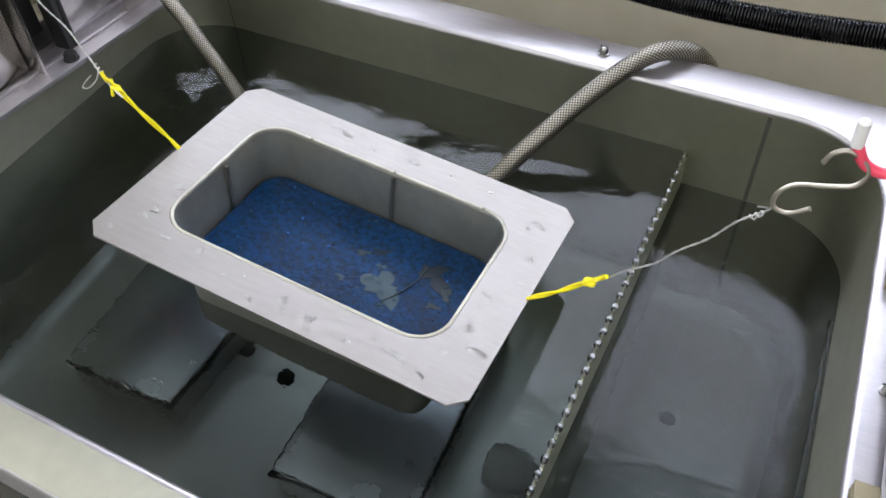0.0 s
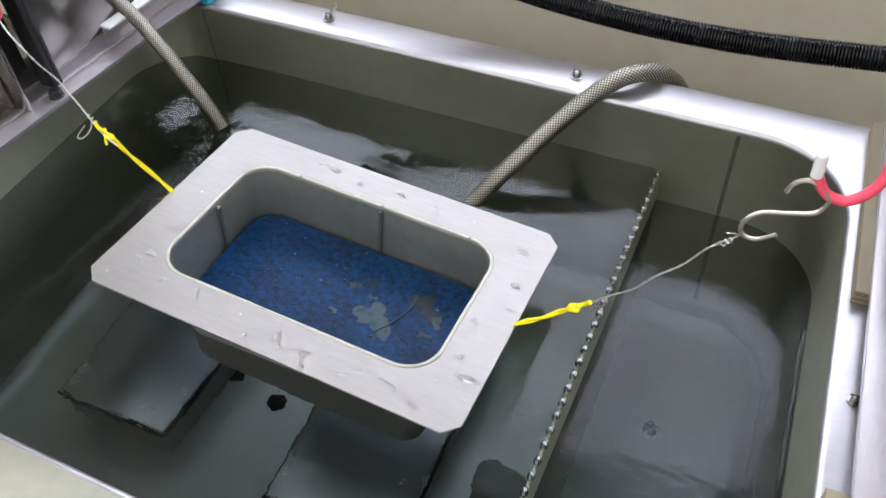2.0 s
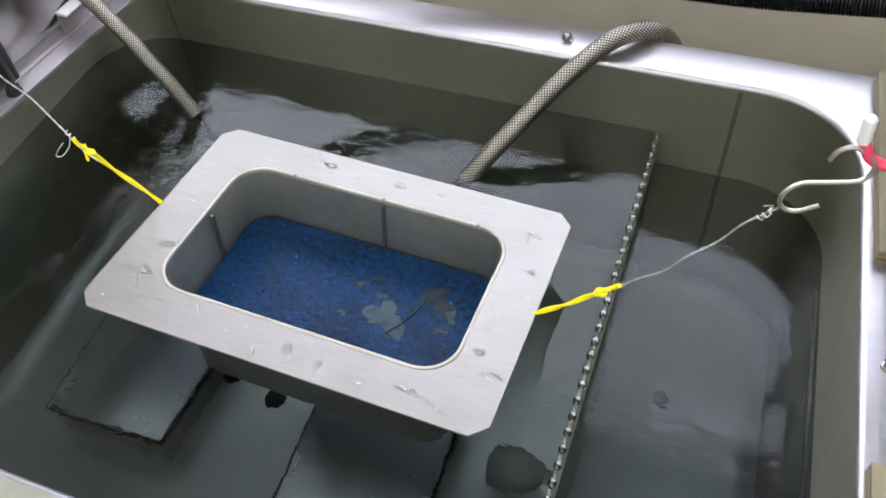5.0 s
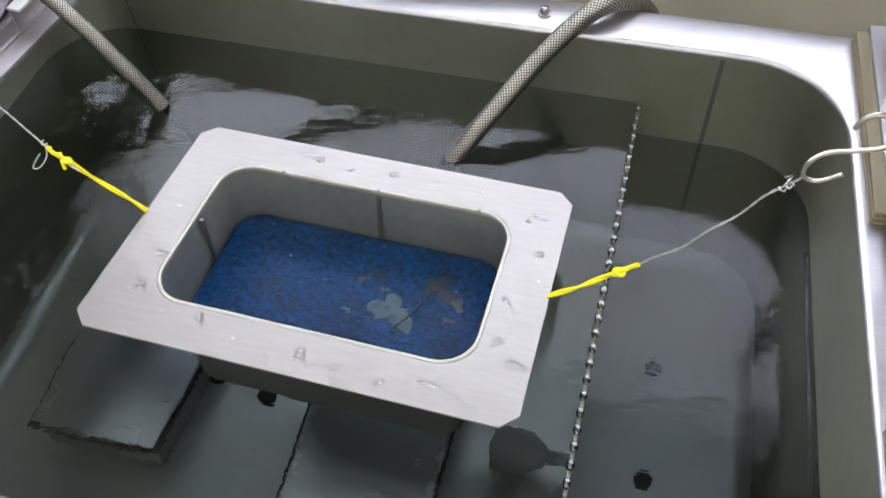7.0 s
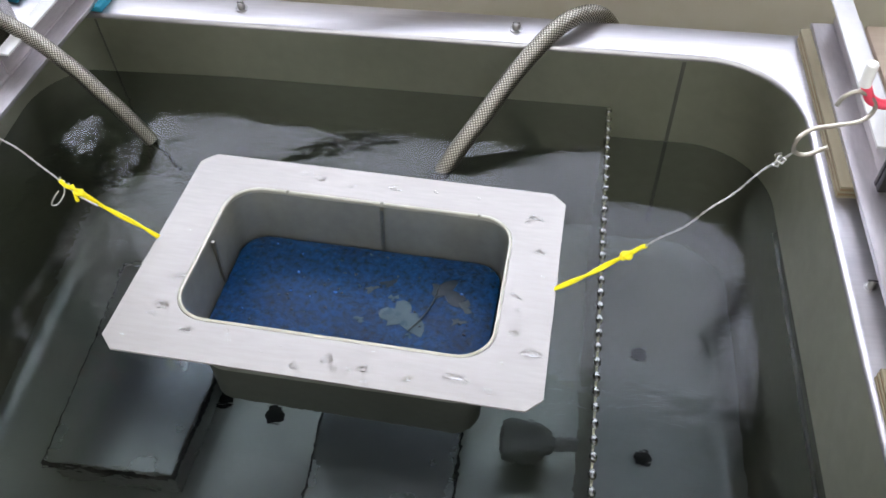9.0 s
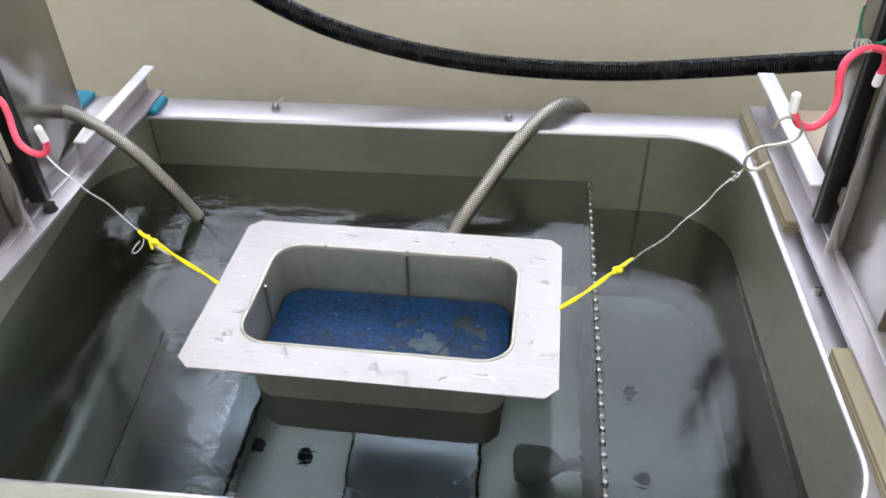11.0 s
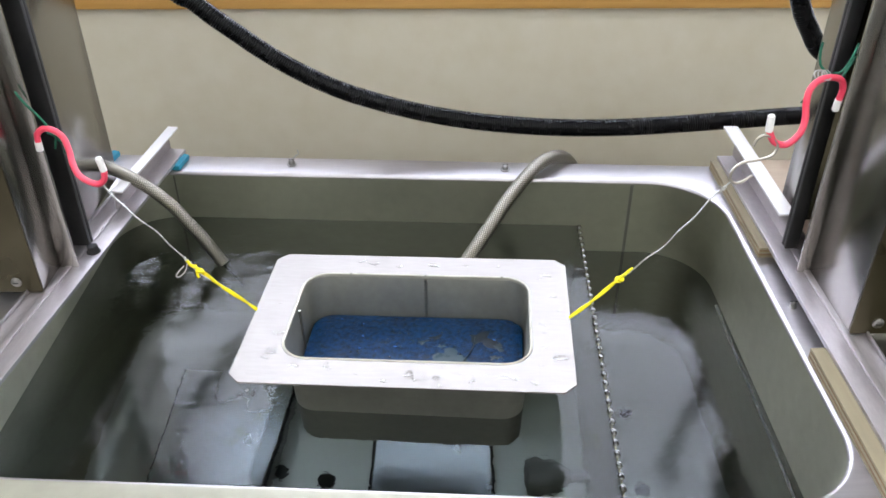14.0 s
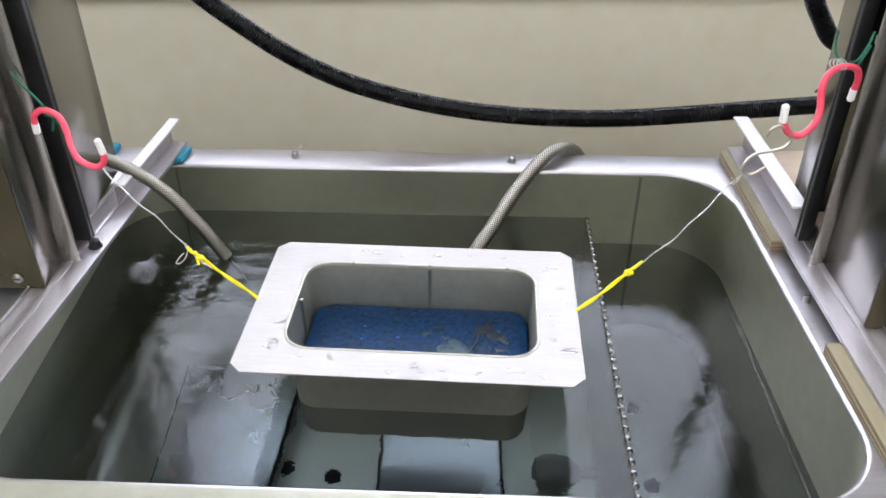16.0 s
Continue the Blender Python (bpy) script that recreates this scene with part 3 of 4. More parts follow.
def build_post(x, s, z, panel, slot, flange, front, tip):
    """A tall column; s = 1 where its slot looks towards +x. panel, slot, flange and front are depths along y."""
    p = empty("guide_post", x, 0, z)
    top = 1.1

    def slab(name, xa, xb, ya, yb, mat, label="", z0=0.0, bev=0.001):
        a, b = sorted((s * xa, s * xb))
        return part(name, box(a, b, ya, yb, z0, top, bev), mat, p, label)

    slab("inner_panel", -0.006, 0.0, slot[1], panel, post_steel, "smooth pale grey steel panel", 0.006)
    slab("guide_strip", -0.006, tip, slot[1] - 0.007, slot[1] - 0.0005, black_slot, "black guide strip", 0.004)
    slab("guide_face", 0.0, tip - 0.0005, slot[1] - 0.016, slot[1] - 0.0075, black_slot, "", 0.004)
    slab("slot_back", -0.034, -0.022, flange + 0.006, slot[1] - 0.0075, black_slot, "deep black slot", 0.02)
    slab("near_flange", -0.004, tip, flange, flange + 0.005, post_steel, "folded brownish steel flange")
    slab("flange_fold", -0.0035, 0.0005, flange + 0.005, flange + 0.014, post_steel)
    slab("side_panel", -0.006, 0.0, front + 0.0035, flange - 0.0005, post_steel, "mirror-like grey steel side panel", 0.002)
    slab("front_panel", -0.24, -0.0005, front, front + 0.003, brass_panel, "warm-tinted reflecting front cover", 0.002)
    slab("back_panel", -0.24, -0.0065, panel - 0.006, panel, post_steel)
    slab("outer_panel", -0.245, -0.2405, front, panel, post_steel)
    for h in (0.020, 0.62):
        sc = part("screw", lathe([(0.0075, 0), (0.0075, 0.002), (0.0055, 0.0035), (0.002, 0.004)], 18, at=(s * -0.033, front, h), axis=(0, -1, 0)), bolt_steel, p, "round steel screw head")
        part("screw_slot", box(s * -0.033 - 0.004, s * -0.033 + 0.004, front - 0.0047, front - 0.0038, h - 0.0008, h + 0.0008), black_slot, sc)
    part("spacer", box(*sorted((s * -0.055, s * 0.002)), slot[0] + 0.004, slot[0] + 0.012, 0.315, 0.325, 0.001), alu, p, "small bright cross bar in the slot")
    return tagged(p, "tall grey steel guide post with a black slot", "post", "guide posts")


build_post(-0.437, 1, RIM + 0.016, 0.360, (0.114, 0.162), 0.094, 0.031, 0.026)
build_post(0.658, -1, RIM + 0.023, 0.219, (0.098, 0.142), 0.071, -0.070, 0.018)


def build_black_bolt():
    b = empty("black_bolt", -0.403, 0.136, RIM + 0.0165)
    part("head", lathe([(0.009, 0), (0.009, 0.009), (0.0078, 0.0105), (0.004, 0.011)], 6), black_slot, b)
    part("washer", lathe([(0.0105, -0.001), (0.0105, 0.0005)], 20), black_slot, b)
    return tagged(b, "black hexagonal bolt head on the support rail", "bolt")


build_black_bolt()


def build_packer(x0, x1, y0, y1, z0, layers):
    p = empty("plywood_packer", (x0 + x1) / 2, (y0 + y1) / 2, z0)
    w, d = (x1 - x0) / 2, (y1 - y0) / 2
    h = 0.0036
    for k in range(layers):
        part("ply", box(-w + 0.0006 * (k % 2), w - 0.0006 * (k % 2), -d, d, k * h + 0.0002, k * h + h, 0.0006, 1), ply_dark if k % 2 else plywood, p)
    return tagged(p, "layered plywood packer strip beside the rail", "packer", "plywood packers")


build_packer(0.609, 0.648, 0.140, 0.425, RIM + 0.0003, 5)
build_packer(0.603, 0.650, -0.46, -0.090, RIM + 0.0003, 5)


def build_side_units():
    for x0, x1 in ((0.71, 1.25), (-1.15, -0.545)):
        u = empty("side_cabinet", (x0 + x1) / 2, -0.1, FLOOR_Z)
        w = (x1 - x0) / 2
        part("body", box(-w, w, -0.5, 0.5, 0.0, 0.86, 0.004), post_steel, u)
        part("top", box(-w, w, -0.505, 0.505, 0.8605, 0.885, 0.004), brass_panel, u, "warm-tinted steel top")
        tagged(u, "low steel cabinet standing close beside the tank", "cabinet", "side cabinets")
    b = empty("wooden_board", 0.80, 0.40, RIM - 0.03)
    part("board", box(-0.09, 0.30, -0.12, 0.075, 0.0, 0.022, 0.002), board_wood, b)
    part("batten", box(-0.08, -0.04, -0.118, 0.07, -0.86 + 0.01, -0.0005, 0.002), board_wood, b)
    tagged(b, "pale pinkish wooden board standing behind the post", "board")


build_side_units()


def build_pad(x, y, rz):
    p = empty("blue_pad", x, y, RIM, rz)
    part("pad", box(-0.018, 0.018, -0.024, 0.024, 0.0003, 0.011, 0.003), blue_pad, p)
    part("ridge", box(0.006, 0.012, -0.022, 0.022, 0.0105, 0.0118, 0.0005), blue_pad, p)
    return tagged(p, "small bright blue plastic pad on the rim", "pad", "blue pads")


build_pad(-0.363, 0.444, -8)
build_pad(-0.496, 0.458, -8)


# ---- hoses ----
def even(line, pitch):
    """The same line in equal steps."""
    run = [0.0]
    for a, b in zip(line, line[1:]):
        run.append(run[-1] + (b - a).length)
    steps, k, out = max(int(run[-1] / pitch), 2), 0, []
    for i in range(steps + 1):
        want = run[-1] * i / steps
        while k < len(run) - 2 and run[k + 1] < want:
            k += 1
        out.append(line[k].lerp(line[k + 1], min((want - run[k]) / max(run[k + 1] - run[k], 1e-9), 1)))
    return out


def braided_material():
    """Two crossing sets of fine strands, laid along the hose by its own coordinates."""
    m = material("braided_steel", (0.4, 0.37, 0.31), 0.3, 1.0)
    t, b = nodes(m)
    uv = t.nodes.new("ShaderNodeUVMap")
    waves = []
    for slant in (1, -1):
        mp = t.nodes.new("ShaderNodeMapping")
        mp.inputs["Rotation"].default_value = (0, 0, radians(45 * slant))
        w = t.nodes.new("ShaderNodeTexWave")
        w.wave_type, w.bands_direction = "BANDS", "X"
        w.inputs["Scale"].default_value = 1.8
        w.inputs["Distortion"].default_value = 0.6
        w.inputs["Detail Scale"].default_value = 3.0
        t.links.new(uv.outputs[0], mp.inputs["Vector"])
        t.links.new(mp.outputs[0], w.inputs["Vector"])
        waves.append(w)
    mx = t.nodes.new("ShaderNodeMath")
    mx.operation = "MULTIPLY"
    for k, w in enumerate(waves):
        t.links.new(w.outputs["Fac"], mx.inputs[k])
    c = ramp(t, mx.outputs[0], [(0.0, (0.09, 0.082, 0.066)), (0.22, (0.30, 0.28, 0.235)), (0.75, (0.60, 0.565, 0.49))])
    t.links.new(c.outputs["Color"], b.inputs["Base Color"])
    bp = t.nodes.new("ShaderNodeBump")
    bp.inputs["Strength"].default_value = 0.9
    bp.inputs["Distance"].default_value = 0.0006
    t.links.new(mx.outputs[0], bp.inputs["Height"])
    t.links.new(bp.outputs[0], b.inputs["Normal"])
    return m


braided = braided_material()


def build_braided_hose(pts, r=0.0108):
    base = Vector(pts[0])
    hose = empty("braided_hose", *base)
    line = even([q - base for q in spline(pts, 26)], 0.0035)
    sides = 24
    bm = tube(line, r, sides, caps=False)
    lay = bm.loops.layers.uv.new("along")
    bm.verts.index_update()
    pitch = (line[1] - line[0]).length / r
    for f in bm.faces:
        cols = [v.index % sides for v in f.verts]
        for lp in f.loops:
            row, col = divmod(lp.vert.index, sides)
            if max(cols) == sides - 1 and min(cols) == 0 and col == 0:
                col = sides
            lp[lay].uv = (row * pitch / (2 * math.pi) * 4, col / sides * 4)
    part("braid", bm, braided, hose)
    end = line[-1]
    d = (line[-1] - line[-3]).normalized()
    part("liner", tube([end - d * 0.006, end + d * 0.0012, end + d * 0.0018], lambda s: r * (0.80 if s < 1 else 0.7), 16), black_rubber, hose, "dark rubber liner at the cut end")
    return tagged(hose, "silver braided steel hose curving over the tank rim", "hose", "braided hoses")


build_braided_hose([(0.378, 0.50, 0.02), (0.371, 0.477, 0.068), (0.347, 0.452, 0.104), (0.317, 0.425, 0.116), (0.287, 0.398, 0.108), (0.243, 0.35, 0.078), (0.205, 0.300, 0.045), (0.172, 0.262, 0.012), (0.14, 0.225, -0.03), (0.12, 0.2, -0.06)], 0.0122)
build_braided_hose([(-0.54, 0.335, 0.165), (-0.465, 0.318, 0.169), (-0.41, 0.302, 0.159), (-0.366, 0.287, 0.142), (-0.338, 0.276, 0.126), (-0.316, 0.271, 0.105), (-0.299, 0.268, 0.081), (-0.282, 0.266, 0.058), (-0.269, 0.265, 0.035), (-0.259, 0.265, 0.015), (-0.251, 0.264, 0.000)], 0.0103)


def build_jet(pts):
    base = Vector(pts[0])
    j = empty("water_jet", *base)
    part("stream", tube([q - base for q in spline(pts, 8)], lambda s: 0.0030 - 0.0014 * s, 12), drop_water, j)
    return tagged(j, "thin clear stream of water from the hose", "water jet")


build_jet([(-0.251, 0.264, -0.001), (-0.238, 0.263, -0.036), (-0.222, 0.262, -0.085)])


def build_corrugated_hose(pts, r):
    base = Vector(pts[0])
    hose = empty("corrugated_hose", *base)
    line = [q - base for q in spline(pts, 60)]
    out = even(line, 0.00105)
    out = out[: (len(out) - 1) // 4 * 4 + 1]
    steps = len(out) - 1
    bm = bmesh.new()
    loops, up = [], None
    for i, q in enumerate(out):
        d = (out[min(i + 1, steps)] - out[max(i - 1, 0)]).normalized()
        up = (up - d * up.dot(d)).normalized() if up else d.orthogonal().normalized()
        side = d.cross(up)
        rr = r * (1.0, 0.985, 0.87, 0.985)[i % 4]
        loops.append([q + rr * (math.cos(2 * math.pi * j / 20) * up + math.sin(2 * math.pi * j / 20) * side) for j in range(20)])
    rings(loops, True, True, bm)
    part("ribbed_tube", bm, black_rubber, hose)
    return tagged(hose, "thick black corrugated hose hanging behind the tank", "hose")


build_corrugated_hose(HOSE, 0.0165)


# ---- hooks, wires, rubber bands ----
def build_pink_hook(pts, cap_a, cap_b):
    """A vinyl-coated S hook with white end caps."""
    base = Vector(pts[0])
    hook = empty("pink_hook", *base)
    line = [q - base for q in spline(pts, 8)]
    part("rod", tube(line, 0.0042, 12), pink, hook)
    for (a, b) in (cap_a, cap_b):
        a, b = Vector(a) - base, Vector(b) - base
        d = (b - a).normalized()
        part("end_cap", tube([a - d * 0.0005, a, a.lerp(b, 0.5), b - d * 0.002, b], lambda s: 0.0028 if s == 1 else 0.0047 if s < 0.9 else 0.0042, 12), white_cap, hook, "white plastic end cap")
    return tagged(hook, "pink vinyl-coated S hook tied to the post", "hook", "pink hooks")


RIGHT_PINK = [(0.6235, 0.062, 0.379), (0.624, 0.060, 0.394), (0.6175, 0.056, 0.408), (0.604, 0.052, 0.414), (0.586, 0.046, 0.413), (0.574, 0.040, 0.403), (0.571, 0.034, 0.387), (0.572, 0.028, 0.370), (0.567, 0.022, 0.353), (0.552, 0.018, 0.340), (0.536, 0.017, 0.344), (0.527, 0.017, 0.358)]
LEFT_PINK = [(-0.412, 0.090, 0.305), (-0.410, 0.090, 0.317), (-0.400, 0.090, 0.325), (-0.388, 0.089, 0.324), (-0.376, 0.087, 0.315), (-0.369, 0.080, 0.300), (-0.364, 0.070, 0.285), (-0.356, 0.060, 0.274), (-0.344, 0.054, 0.267), (-0.328, 0.050, 0.264), (-0.318, 0.050, 0.271), (-0.3155, 0.050, 0.283)]
PINK_R = build_pink_hook(RIGHT_PINK, ((0.526, 0.017, 0.359), (0.525, 0.017, 0.381)), ((0.6235, 0.062, 0.380), (0.623, 0.063, 0.364)))
PINK_L = build_pink_hook(LEFT_PINK, ((-0.3155, 0.050, 0.284), (-0.319, 0.050, 0.304)), ((-0.412, 0.090, 0.306), (-0.413, 0.090, 0.292)))


def build_string(sets):
    base = Vector(sets[0][0])
    s = empty("green_string", *base)
    for pts in sets:
        part("strand", tube([q - base for q in spline(pts, 6)], 0.0016, 7), green_string, s)
    return tagged(s, "dark green string tying the hook to the post", "string", "green strings")


STRING_R = build_string([[(0.604, 0.053, 0.4185), (0.618, 0.062, 0.418), (0.632, 0.075, 0.430), (0.640, 0.084, 0.445)], [(0.610, 0.055, 0.409), (0.622, 0.066, 0.410), (0.632, 0.076, 0.418), (0.641, 0.084, 0.428)],
              [(0.598, 0.052, 0.4185), (0.590, 0.062, 0.425), (0.588, 0.068, 0.440), (0.589, 0.07, 0.452)], [(0.596, 0.056, 0.410), (0.590, 0.07, 0.395), (0.592, 0.08, 0.378), (0.588, 0.085, 0.366)]])
STRING_L = build_string([[(-0.394, 0.090, 0.3295), (-0.402, 0.089, 0.345), (-0.412, 0.0865, 0.362), (-0.420, 0.085, 0.380)], [(-0.385, 0.092, 0.320), (-0.388, 0.098, 0.306), (-0.382, 0.1, 0.296), (-0.386, 0.102, 0.284)], [(-0.398, 0.092, 0.3185), (-0.392, 0.1, 0.309), (-0.396, 0.104, 0.298), (-0.40, 0.106, 0.288)]])


def wire_ring(pts, r=0.0010, sides=6):
    return tube(spline(pts, 6), r, sides)


def build_knot_wire():
    w = empty("wire_ring", 0.594, 0.05, 0.412)
    for k in range(3):
        loop = [(0.0055 * math.cos(a) * (1 + 0.1 * k) - 0.004 * k, 0.006 * math.sin(a), 0.004 * math.sin(a) + 0.0055) for a in [2 * math.pi * j / 10 for j in range(11)]]
        part("turn", wire_ring(loop), wire_mat, w)
    return tagged(w, "small wire ring wound on the pink hook", "wire")


RING_R = build_knot_wire()


def build_steel_hook():
    pts = [(0.509, 0.012, 0.341), (0.513, 0.013, 0.350), (0.522, 0.014, 0.3545), (0.533, 0.015, 0.349), (0.540, 0.014, 0.339), (0.534, 0.012, 0.327), (0.515, 0.010, 0.322), (0.496, 0.006, 0.320), (0.486, 0.003, 0.310), (0.487, 0.002, 0.298), (0.498, 0.002, 0.295), (0.512, 0.002, 0.305)]
    base = Vector(pts[0])
    h = empty("steel_hook", *base)
    part("rod", tube([q - base for q in spline(pts, 8)], 0.0019, 10), hook_steel, h)
    return tagged(h, "bent steel S hook hanging from the pink hook", "hook")


HOOK_STEEL = build_steel_hook()


def aim(a, b):
    """A pose at a whose x axis points to b."""
    d = (Vector(b) - Vector(a)).normalized()
    return Matrix.Translation(a) @ d.to_track_quat("X", "Z").to_matrix().to_4x4()


def build_wire(length, sag, loop_at, seed, kinks):
    """A twisted pair of thin wire along x, ending in a small loop."""
    w = empty("thin_wire")
    n = 60
    mid = []
    for i in range(n + 1):
        s = i / n
        mid.append(Vector((s * length, 0.0025 * math.sin(s * kinks + seed), -sag * math.sin(math.pi * s) + 0.0012 * math.sin(s * 23 + seed))))
    for ph in (0, math.pi):
        part("strand", tube([q + Vector((0, 0.0006 * math.cos(i * 1.1 + ph), 0.0006 * math.sin(i * 1.1 + ph))) for i, q in enumerate(mid)], 0.0006, 6), wire_mat, w)
    e = Vector((loop_at, 0, -sag * math.sin(math.pi * loop_at / length)))
    loop = [e + Vector((0.003 * k, -0.002 * k, 0)) + Vector(p) for k, p in enumerate([(0, 0, 0), (0.004, -0.006, -0.006), (0.002, -0.014, -0.012), (-0.005, -0.016, -0.013), (-0.01, -0.009, -0.007), (-0.013, -0.001, 0.0)])]
    part("loop", wire_ring(loop, 0.0008), wire_mat, w, "small bent loop of wire")
    part("wrap", tube([e + Vector((0.0012 * i - 0.006, 0.0024 * math.cos(i * 1.5), 0.0024 * math.sin(i * 1.5))) for i in range(12)], 0.0009, 5), wire_mat, w)
    return tagged(w, "thin twisted galvanised wire with a small loop", "wire", "thin wires")


def build_band(length):
    """A doubled yellow rubber band along x with its knot at the far end."""
    b = empty("rubber_band")
    for ph in (0, 2.2):
        part("strand", tube([Vector((length * i / 20, 0.0014 * math.cos(i * 0.32 + ph), 0.0014 * math.sin(i * 0.32 + ph))) for i in range(21)], 0.0016, 8), yellow, b)
    bm = bmesh.new()
    tube(spline([(length - 0.007, -0.001, -0.001), (length - 0.003, 0.002, 0.0022), (length + 0.002, 0.0018, -0.002), (length + 0.001, -0.002, -0.0024), (length - 0.002, -0.0015, 0.002), (length + 0.005, 0.001, 0.001), (length + 0.010, -0.002, 0.002)], 6), lambda s: 0.0031 - 0.0014 * s, 8, bm)
    part("knot", bm, yellow, b, "lumpy yellow knot")
    part("tail", tube(spline([(length + 0.002, 0.002, -0.003), (length - 0.002, 0.004, -0.0055), (length - 0.005, 0.004, -0.0075)], 5), 0.0019, 7), yellow, b)
    part("end_loop", tube(spline([(length + 0.006, 0, 0.001), (length + 0.014, 0.0015, 0.0), (length + 0.022, 0.0, 0.001)], 5), 0.0023, 7), yellow, b)
    return tagged(b, "stretched bright yellow rubber band tied to the pan", "band", "rubber bands")


# the ends of the two lines: hooks and knots as they ride up and down, and the bands' holds on the flange
HOOK_L, HOOK_R = (-0.322, 0.050, 0.264), (0.488, 0.002, 0.298)
HOLD_L, HOLD_R = (-0.2195, 0.004, -0.001), (0.2190, 0.005, -0.001)
HOOK_L_RISE = [(0, 0.049), (2, 0.032), (4, 0.015), (6.5, -0.002), (8, -0.004), (10, -0.002), (12.5, 0.0004), (13.5, 0.0086), (14.5, 0.018), (16, 0.030)]
HOOK_R_RISE = [(0, -0.006, -0.009), (2, -0.004, -0.010), (4, -0.003, -0.010), (6.5, 0.001, -0.010), (8, 0.003, -0.006), (10, 0.002, -0.010), (12.5, 0.006, 0.0075), (14, 0.0025, 0.0104), (16, 0.0, 0.0117)]
KNOT_L_ROWS = [(0, -0.1896, 0.2138), (1, -0.1880, 0.2076), (2, -0.1855, 0.2016), (3, -0.1852, 0.1947), (4, -0.1833, 0.1881), (6.5, -0.1817, 0.1680), (8, -0.1810, 0.1710), (8.5, -0.1838, 0.1695), (9, -0.1883, 0.1680), (10, -0.1951, 0.1650),
               (12.5, -0.2021, 0.1522), (13, -0.2022, 0.1549), (13.5, -0.2021, 0.1592), (14, -0.2023, 0.1636), (15, -0.2045, 0.1702), (16, -0.2058, 0.1780)]
KNOT_R_ROWS = [(0, 0.3546, 0.1464), (1, 0.3583, 0.1448), (2, 0.3591, 0.1431), (3, 0.3604, 0.1422), (4, 0.3616, 0.1409), (6.5, 0.3698, 0.1380), (7.5, 0.3718, 0.1415), (8.5, 0.3712, 0.1415), (9.5, 0.3698, 0.1375), (10, 0.3686, 0.1383),
               (12.5, 0.3718, 0.1524), (13, 0.3711, 0.1555), (14, 0.3688, 0.1588), (15, 0.3682, 0.1590), (16, 0.3652, 0.1604)]


BAND_L = build_band(0.098)
BAND_R = build_band(0.088)
WIRE_L = build_wire(0.188, 0.003, 0.148, 3, 9)
WIRE_R = build_wire(0.212, 0.004, 0.016, 4, 7)


# ---- drops and scraps on the pan ----
def build_drops():
    rnd = random.Random(7)
    spots = [(-0.177, -0.087, 9), (-0.181, -0.099, 6), (-0.140, -0.113, 6), (-0.099, -0.111, 6), (-0.094, -0.118, 3), (-0.058, -0.125, 4), (-0.021, -0.137, 5), (0.009, -0.123, 7), (0.018, -0.133, 5),
             (0.051, -0.107, 2.5), (0.032, -0.131, 3), (0.045, -0.128, 6), (0.050, -0.143, 4.5), (0.090, -0.132, 6), (0.132, -0.122, 7), (0.143, -0.125, 5), (0.168, -0.133, 6), (0.177, -0.098, 4), (0.203, -0.082, 8),
             (0.184, -0.060, 5), (0.180, -0.012, 5), (0.183, -0.030, 4), (0.189, 0.106, 6), (0.180, 0.097, 4), (0.070, 0.129, 5), (0.022, 0.126, 6), (-0.069, 0.128, 6), (-0.088, 0.133, 5), (-0.176, -0.047, 6),
             (0.179, -0.069, 2.5), (-0.030, 0.121, 4), (0.120, 0.127, 4), (0.205, 0.02, 3), (0.199, 0.055, 5), (-0.19, 0.02, 2.5), (-0.2, -0.13, 2.5), (0.11, -0.118, 2.5), (-0.04, -0.115, 2.5), (0.075, -0.12, 2)]
    for x, y, size in spots:
        r = size * 0.00078
        n = 18
        lobes = [rnd.uniform(0, 6.28) for _ in range(3)]
        amp = 0.12 if size < 5 else 0.38
        sx, sy = rnd.uniform(0.9, 1.7), rnd.uniform(0.6, 1.0)
        turn = rnd.uniform(-0.6, 0.6)
        loops = []
        for f, h in [(g, 0.0001 + 0.62 * r * (1 - g * g)) for g in (1.0, 0.93, 0.82, 0.66, 0.46, 0.22, 0.03)]:
            ring = []
            for k in range(n):
                a = 2 * math.pi * k / n
                q = r * f * (1 + amp * 0.6 * math.sin(2 * a + lobes[0]) + amp * 0.5 * math.sin(3 * a + lobes[1]) + amp * 0.2 * math.sin(5 * a + lobes[2]))
                px, py = q * math.cos(a) * sx, q * math.sin(a) * sy
                ring.append((x + px * math.cos(turn) - py * math.sin(turn), y + px * math.sin(turn) + py * math.cos(turn), h))
            loops.append(ring)
        drop = part("water_drop", rings(loops, close_last=True), drop_water, PAN)
        drop.visible_shadow = False
        # added ring: its shadow draws the dark outline that the shadowless drop lacks
        low = [(px, py, 0.0001) for px, py, _ in loops[0]]
        inner = [(x + (px - x) * 0.8, y + (py - y) * 0.8, 0.00012) for px, py, _ in loops[0]]
        crest = [(x + (px - x) * 0.9, y + (py - y) * 0.9, 0.16 * r) for px, py, _ in loops[0]]
        part("drop_shade_ring", rings([low, crest, inner, low]), drop_water, drop)


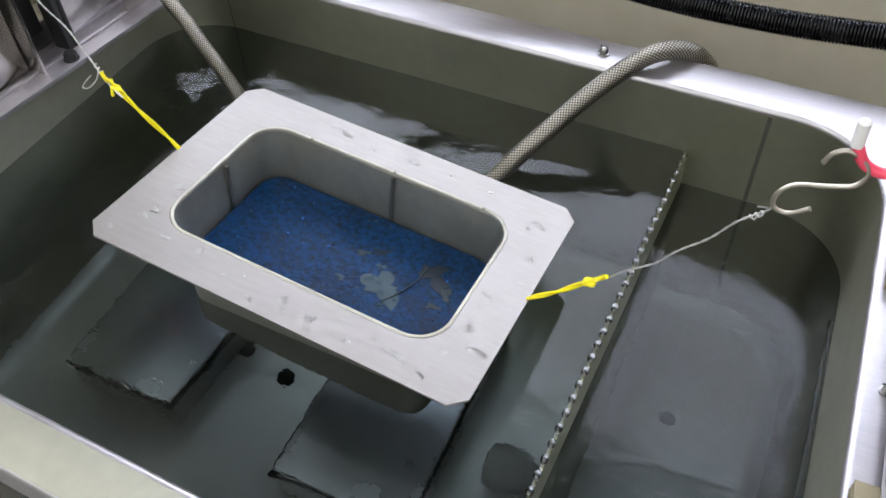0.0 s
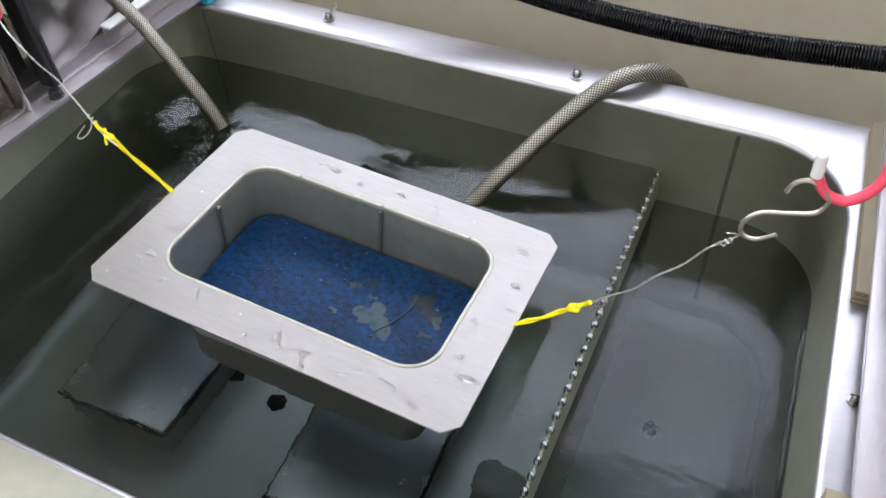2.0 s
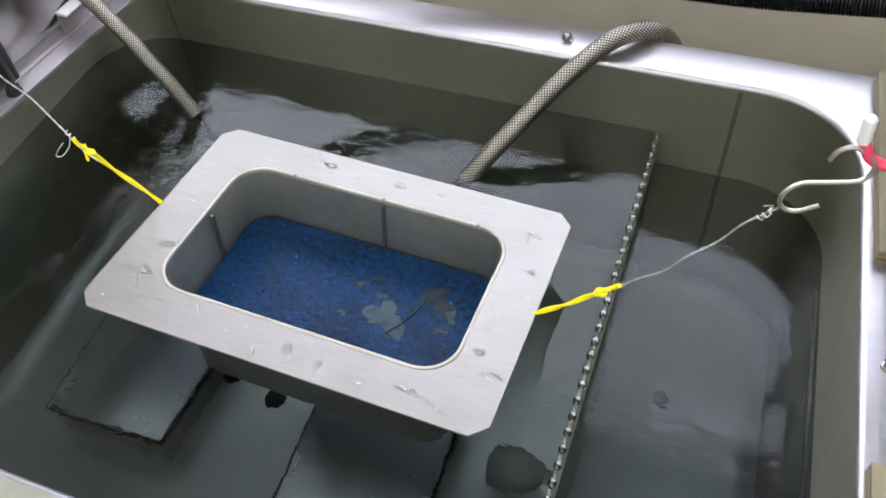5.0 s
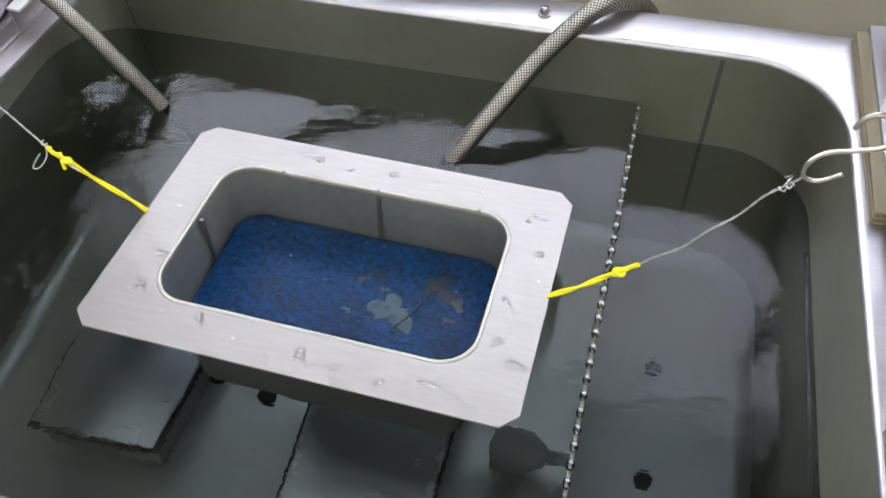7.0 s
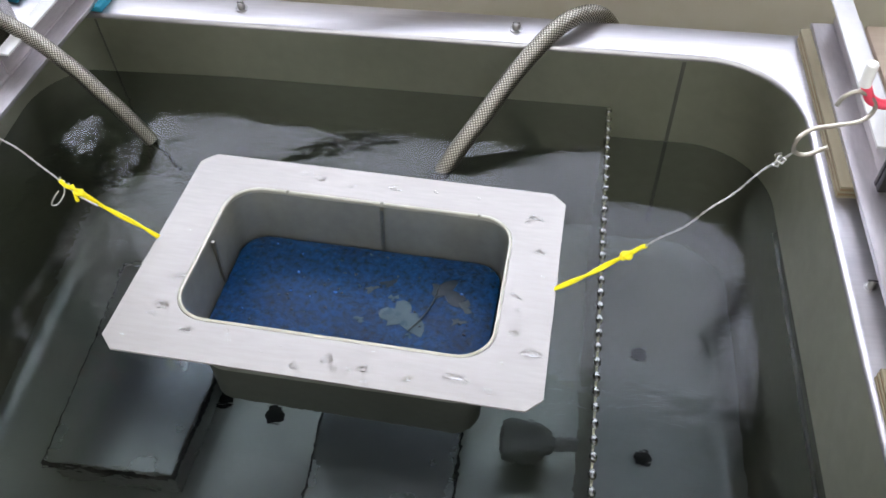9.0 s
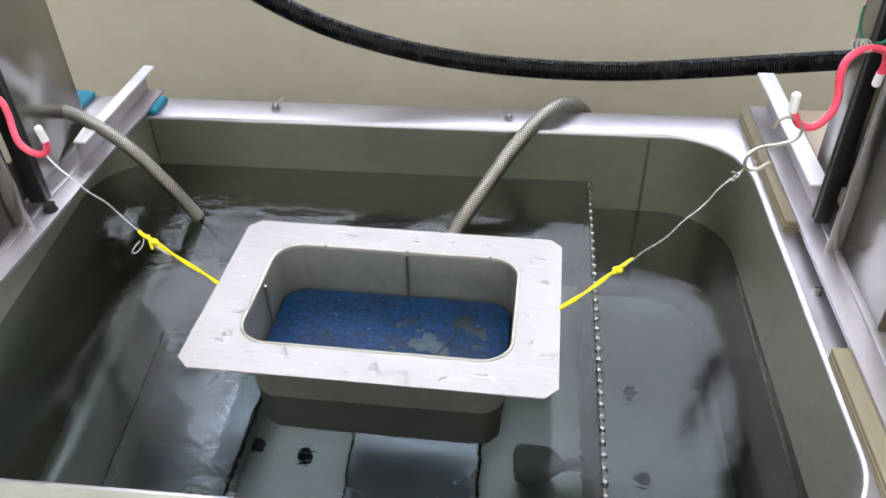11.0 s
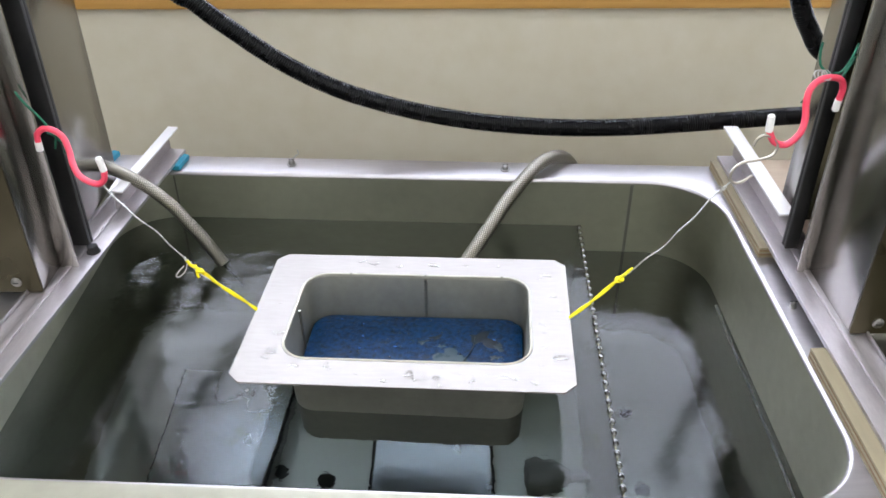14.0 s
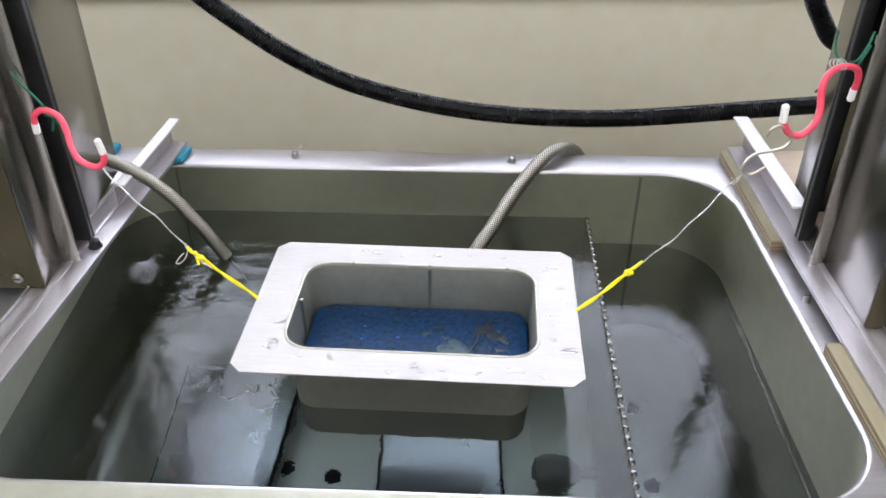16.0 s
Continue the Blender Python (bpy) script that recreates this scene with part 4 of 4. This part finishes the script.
def build_scraps():
    rnd = random.Random(11)
    def scrap(name, x, y, r, mat, label, h, thick=0.0008, ragged=0.35, n=22):
        ph = [rnd.uniform(0, 6.28) for _ in range(4)]
        ring = []
        for k in range(n):
            a = 2 * math.pi * k / n
            q = r * (1 + ragged * (0.5 * math.sin(2 * a + ph[0]) + 0.5 * math.sin(3 * a + ph[1]) + 0.35 * math.sin(5 * a + ph[2]) + 0.25 * math.sin(9 * a + ph[3])))
            ring.append((x + q * 1.2 * math.cos(a), y + q * math.sin(a)))
        cx, cy = x, y
        loops = [[(px, py, h) for px, py in ring], [(px, py, h + thick) for px, py in ring], [(cx + (px - cx) * 0.5, cy + (py - cy) * 0.5, h + thick * 1.6) for px, py in ring]]
        return part(name, rings(loops, True, True), mat, PAN, label)
    mz = -0.0705
    scrap("leaf", 0.056, -0.006, 0.019, leaf_pale, "pale grey-green wet leaf", mz, ragged=0.5)
    scrap("leaf", 0.100, 0.038, 0.015, leaf_brown, "brown wet dead leaf", mz, ragged=0.6)
    scrap("leaf", 0.122, 0.022, 0.007, leaf_tan, "curled tan leaf scrap", mz, ragged=0.6)
    part("stem", tube(spline([(0.066, -0.024, mz + 0.0015), (0.078, -0.004, mz + 0.0025), (0.086, 0.02, mz + 0.002), (0.088, 0.044, mz + 0.001)], 8), 0.0008, 6), leaf_tan, PAN, "thin bent leaf stem")
    for x, y, r, m in ((0.030, 0.040, 0.006, leaf_brown), (0.012, 0.028, 0.005, leaf_tan), (0.04, 0.02, 0.004, leaf_pale), (0.118, -0.002, 0.005, leaf_tan), (0.009, -0.017, 0.004, leaf_pale), (0.068, -0.030, 0.003, leaf_pale)):
        scrap("leaf_scrap", x, y, r, m, "", mz, ragged=0.7, n=14)
    for k in range(60):
        x, y = rnd.uniform(-0.145, 0.145), rnd.uniform(-0.08, 0.08)
        if rnd.random() < 0.55:
            x = -abs(x)
        r = rnd.uniform(0.0006, 0.0017)
        scrap("granule", x, y, r, rnd.choice((granule_dark, granule_dark, granule_blue, leaf_tan)) if k % 9 else leaf_pale, "", mz, thick=0.0012, ragged=0.5, n=8)


leaf_pale = vary(material("wet_pale_leaf", Specular_IOR_Level=0.15), 60, (0.022, 0.046, 0.065), (0.045, 0.072, 0.085), rough=(0.2, 0.4))
leaf_brown = vary(material("wet_brown_leaf", Specular_IOR_Level=0.15), 60, (0.008, 0.014, 0.022), (0.020, 0.026, 0.032), rough=(0.25, 0.4))
leaf_tan = vary(material("wet_tan_leaf", Specular_IOR_Level=0.15), 60, (0.022, 0.036, 0.046), (0.05, 0.06, 0.062), rough=(0.25, 0.4))
granule_dark = material("dark_granule", (0.006, 0.008, 0.015), 0.3)
granule_blue = material("blue_granule", (0.02, 0.12, 0.42), 0.3)
build_drops()
build_scraps()


# ---- motion ----
def between(rows, t):
    """Values at a time on straight lines from row to row."""
    for a, b in zip(rows, rows[1:]):
        if t <= b[0]:
            f = (t - a[0]) / (b[0] - a[0])
            return [p + (q - p) * f for p, q in zip(a[1:], b[1:])]
    return list(rows[-1][1:])


def motions():
    pan_rows = []
    for t, x, y, z, rx, ry, rz in PAN_ROWS:
        pan_rows.append((t, Matrix.Translation((x, y, z)) @ Matrix.Rotation(Vector((rx, ry, rz)).length, 4, Vector((rx, ry, rz)))))
    walk(PAN, pan_rows)
    # the hooks ride on the posts' slides
    for thing, rise in ((PINK_L, HOOK_L_RISE), (STRING_L, HOOK_L_RISE), (PINK_R, HOOK_R_RISE), (STRING_R, HOOK_R_RISE), (RING_R, HOOK_R_RISE), (HOOK_STEEL, HOOK_R_RISE)):
        rest = thing.matrix_basis.copy()
        walk(thing, [(r[0], Matrix.Translation((r[1] if len(r) > 2 else 0.0, 0.0, r[-1])) @ rest) for r in rise])
    # bands and wires follow the pan and the hooks
    rows = {id(thing): [] for thing in (BAND_L, BAND_R, WIRE_L, WIRE_R)}
    for t, m in pan_rows:
        for band, wire, hold, knots, y, hook, rise in ((BAND_L, WIRE_L, HOLD_L, KNOT_L_ROWS, 0.012, HOOK_L, HOOK_L_RISE), (BAND_R, WIRE_R, HOLD_R, KNOT_R_ROWS, 0.0, HOOK_R, HOOK_R_RISE)):
            x, z = between(knots, t)
            knot = Vector((x, y, z))
            r = between(rise, t)
            end = Vector(hook) + Vector((r[0] if len(r) > 1 else 0.0, 0.0, r[-1]))
            rows[id(band)].append((t, aim(m @ Vector(hold), knot)))
            rows[id(wire)].append((t, aim(end, knot)))
    for thing in (BAND_L, BAND_R, WIRE_L, WIRE_R):
        walk(thing, rows[id(thing)])
    # ripples run to and fro along the overflow plate
    for sheet, level, reach, beat in ((WATER, 0.0, 0.022, 3.3), (LOW_WATER, LOW, 0.018, 2.7)):
        steps = []
        for k in range(41):
            t = 0.4 * k
            y = reach * (0.7 * math.sin(2 * math.pi * t / beat) + 0.3 * math.sin(2 * math.pi * t / (0.43 * beat) + 1.0))
            steps.append((t, pose(WEIR_LEAN * y, y, level)))
        walk(sheet, steps)


motions()
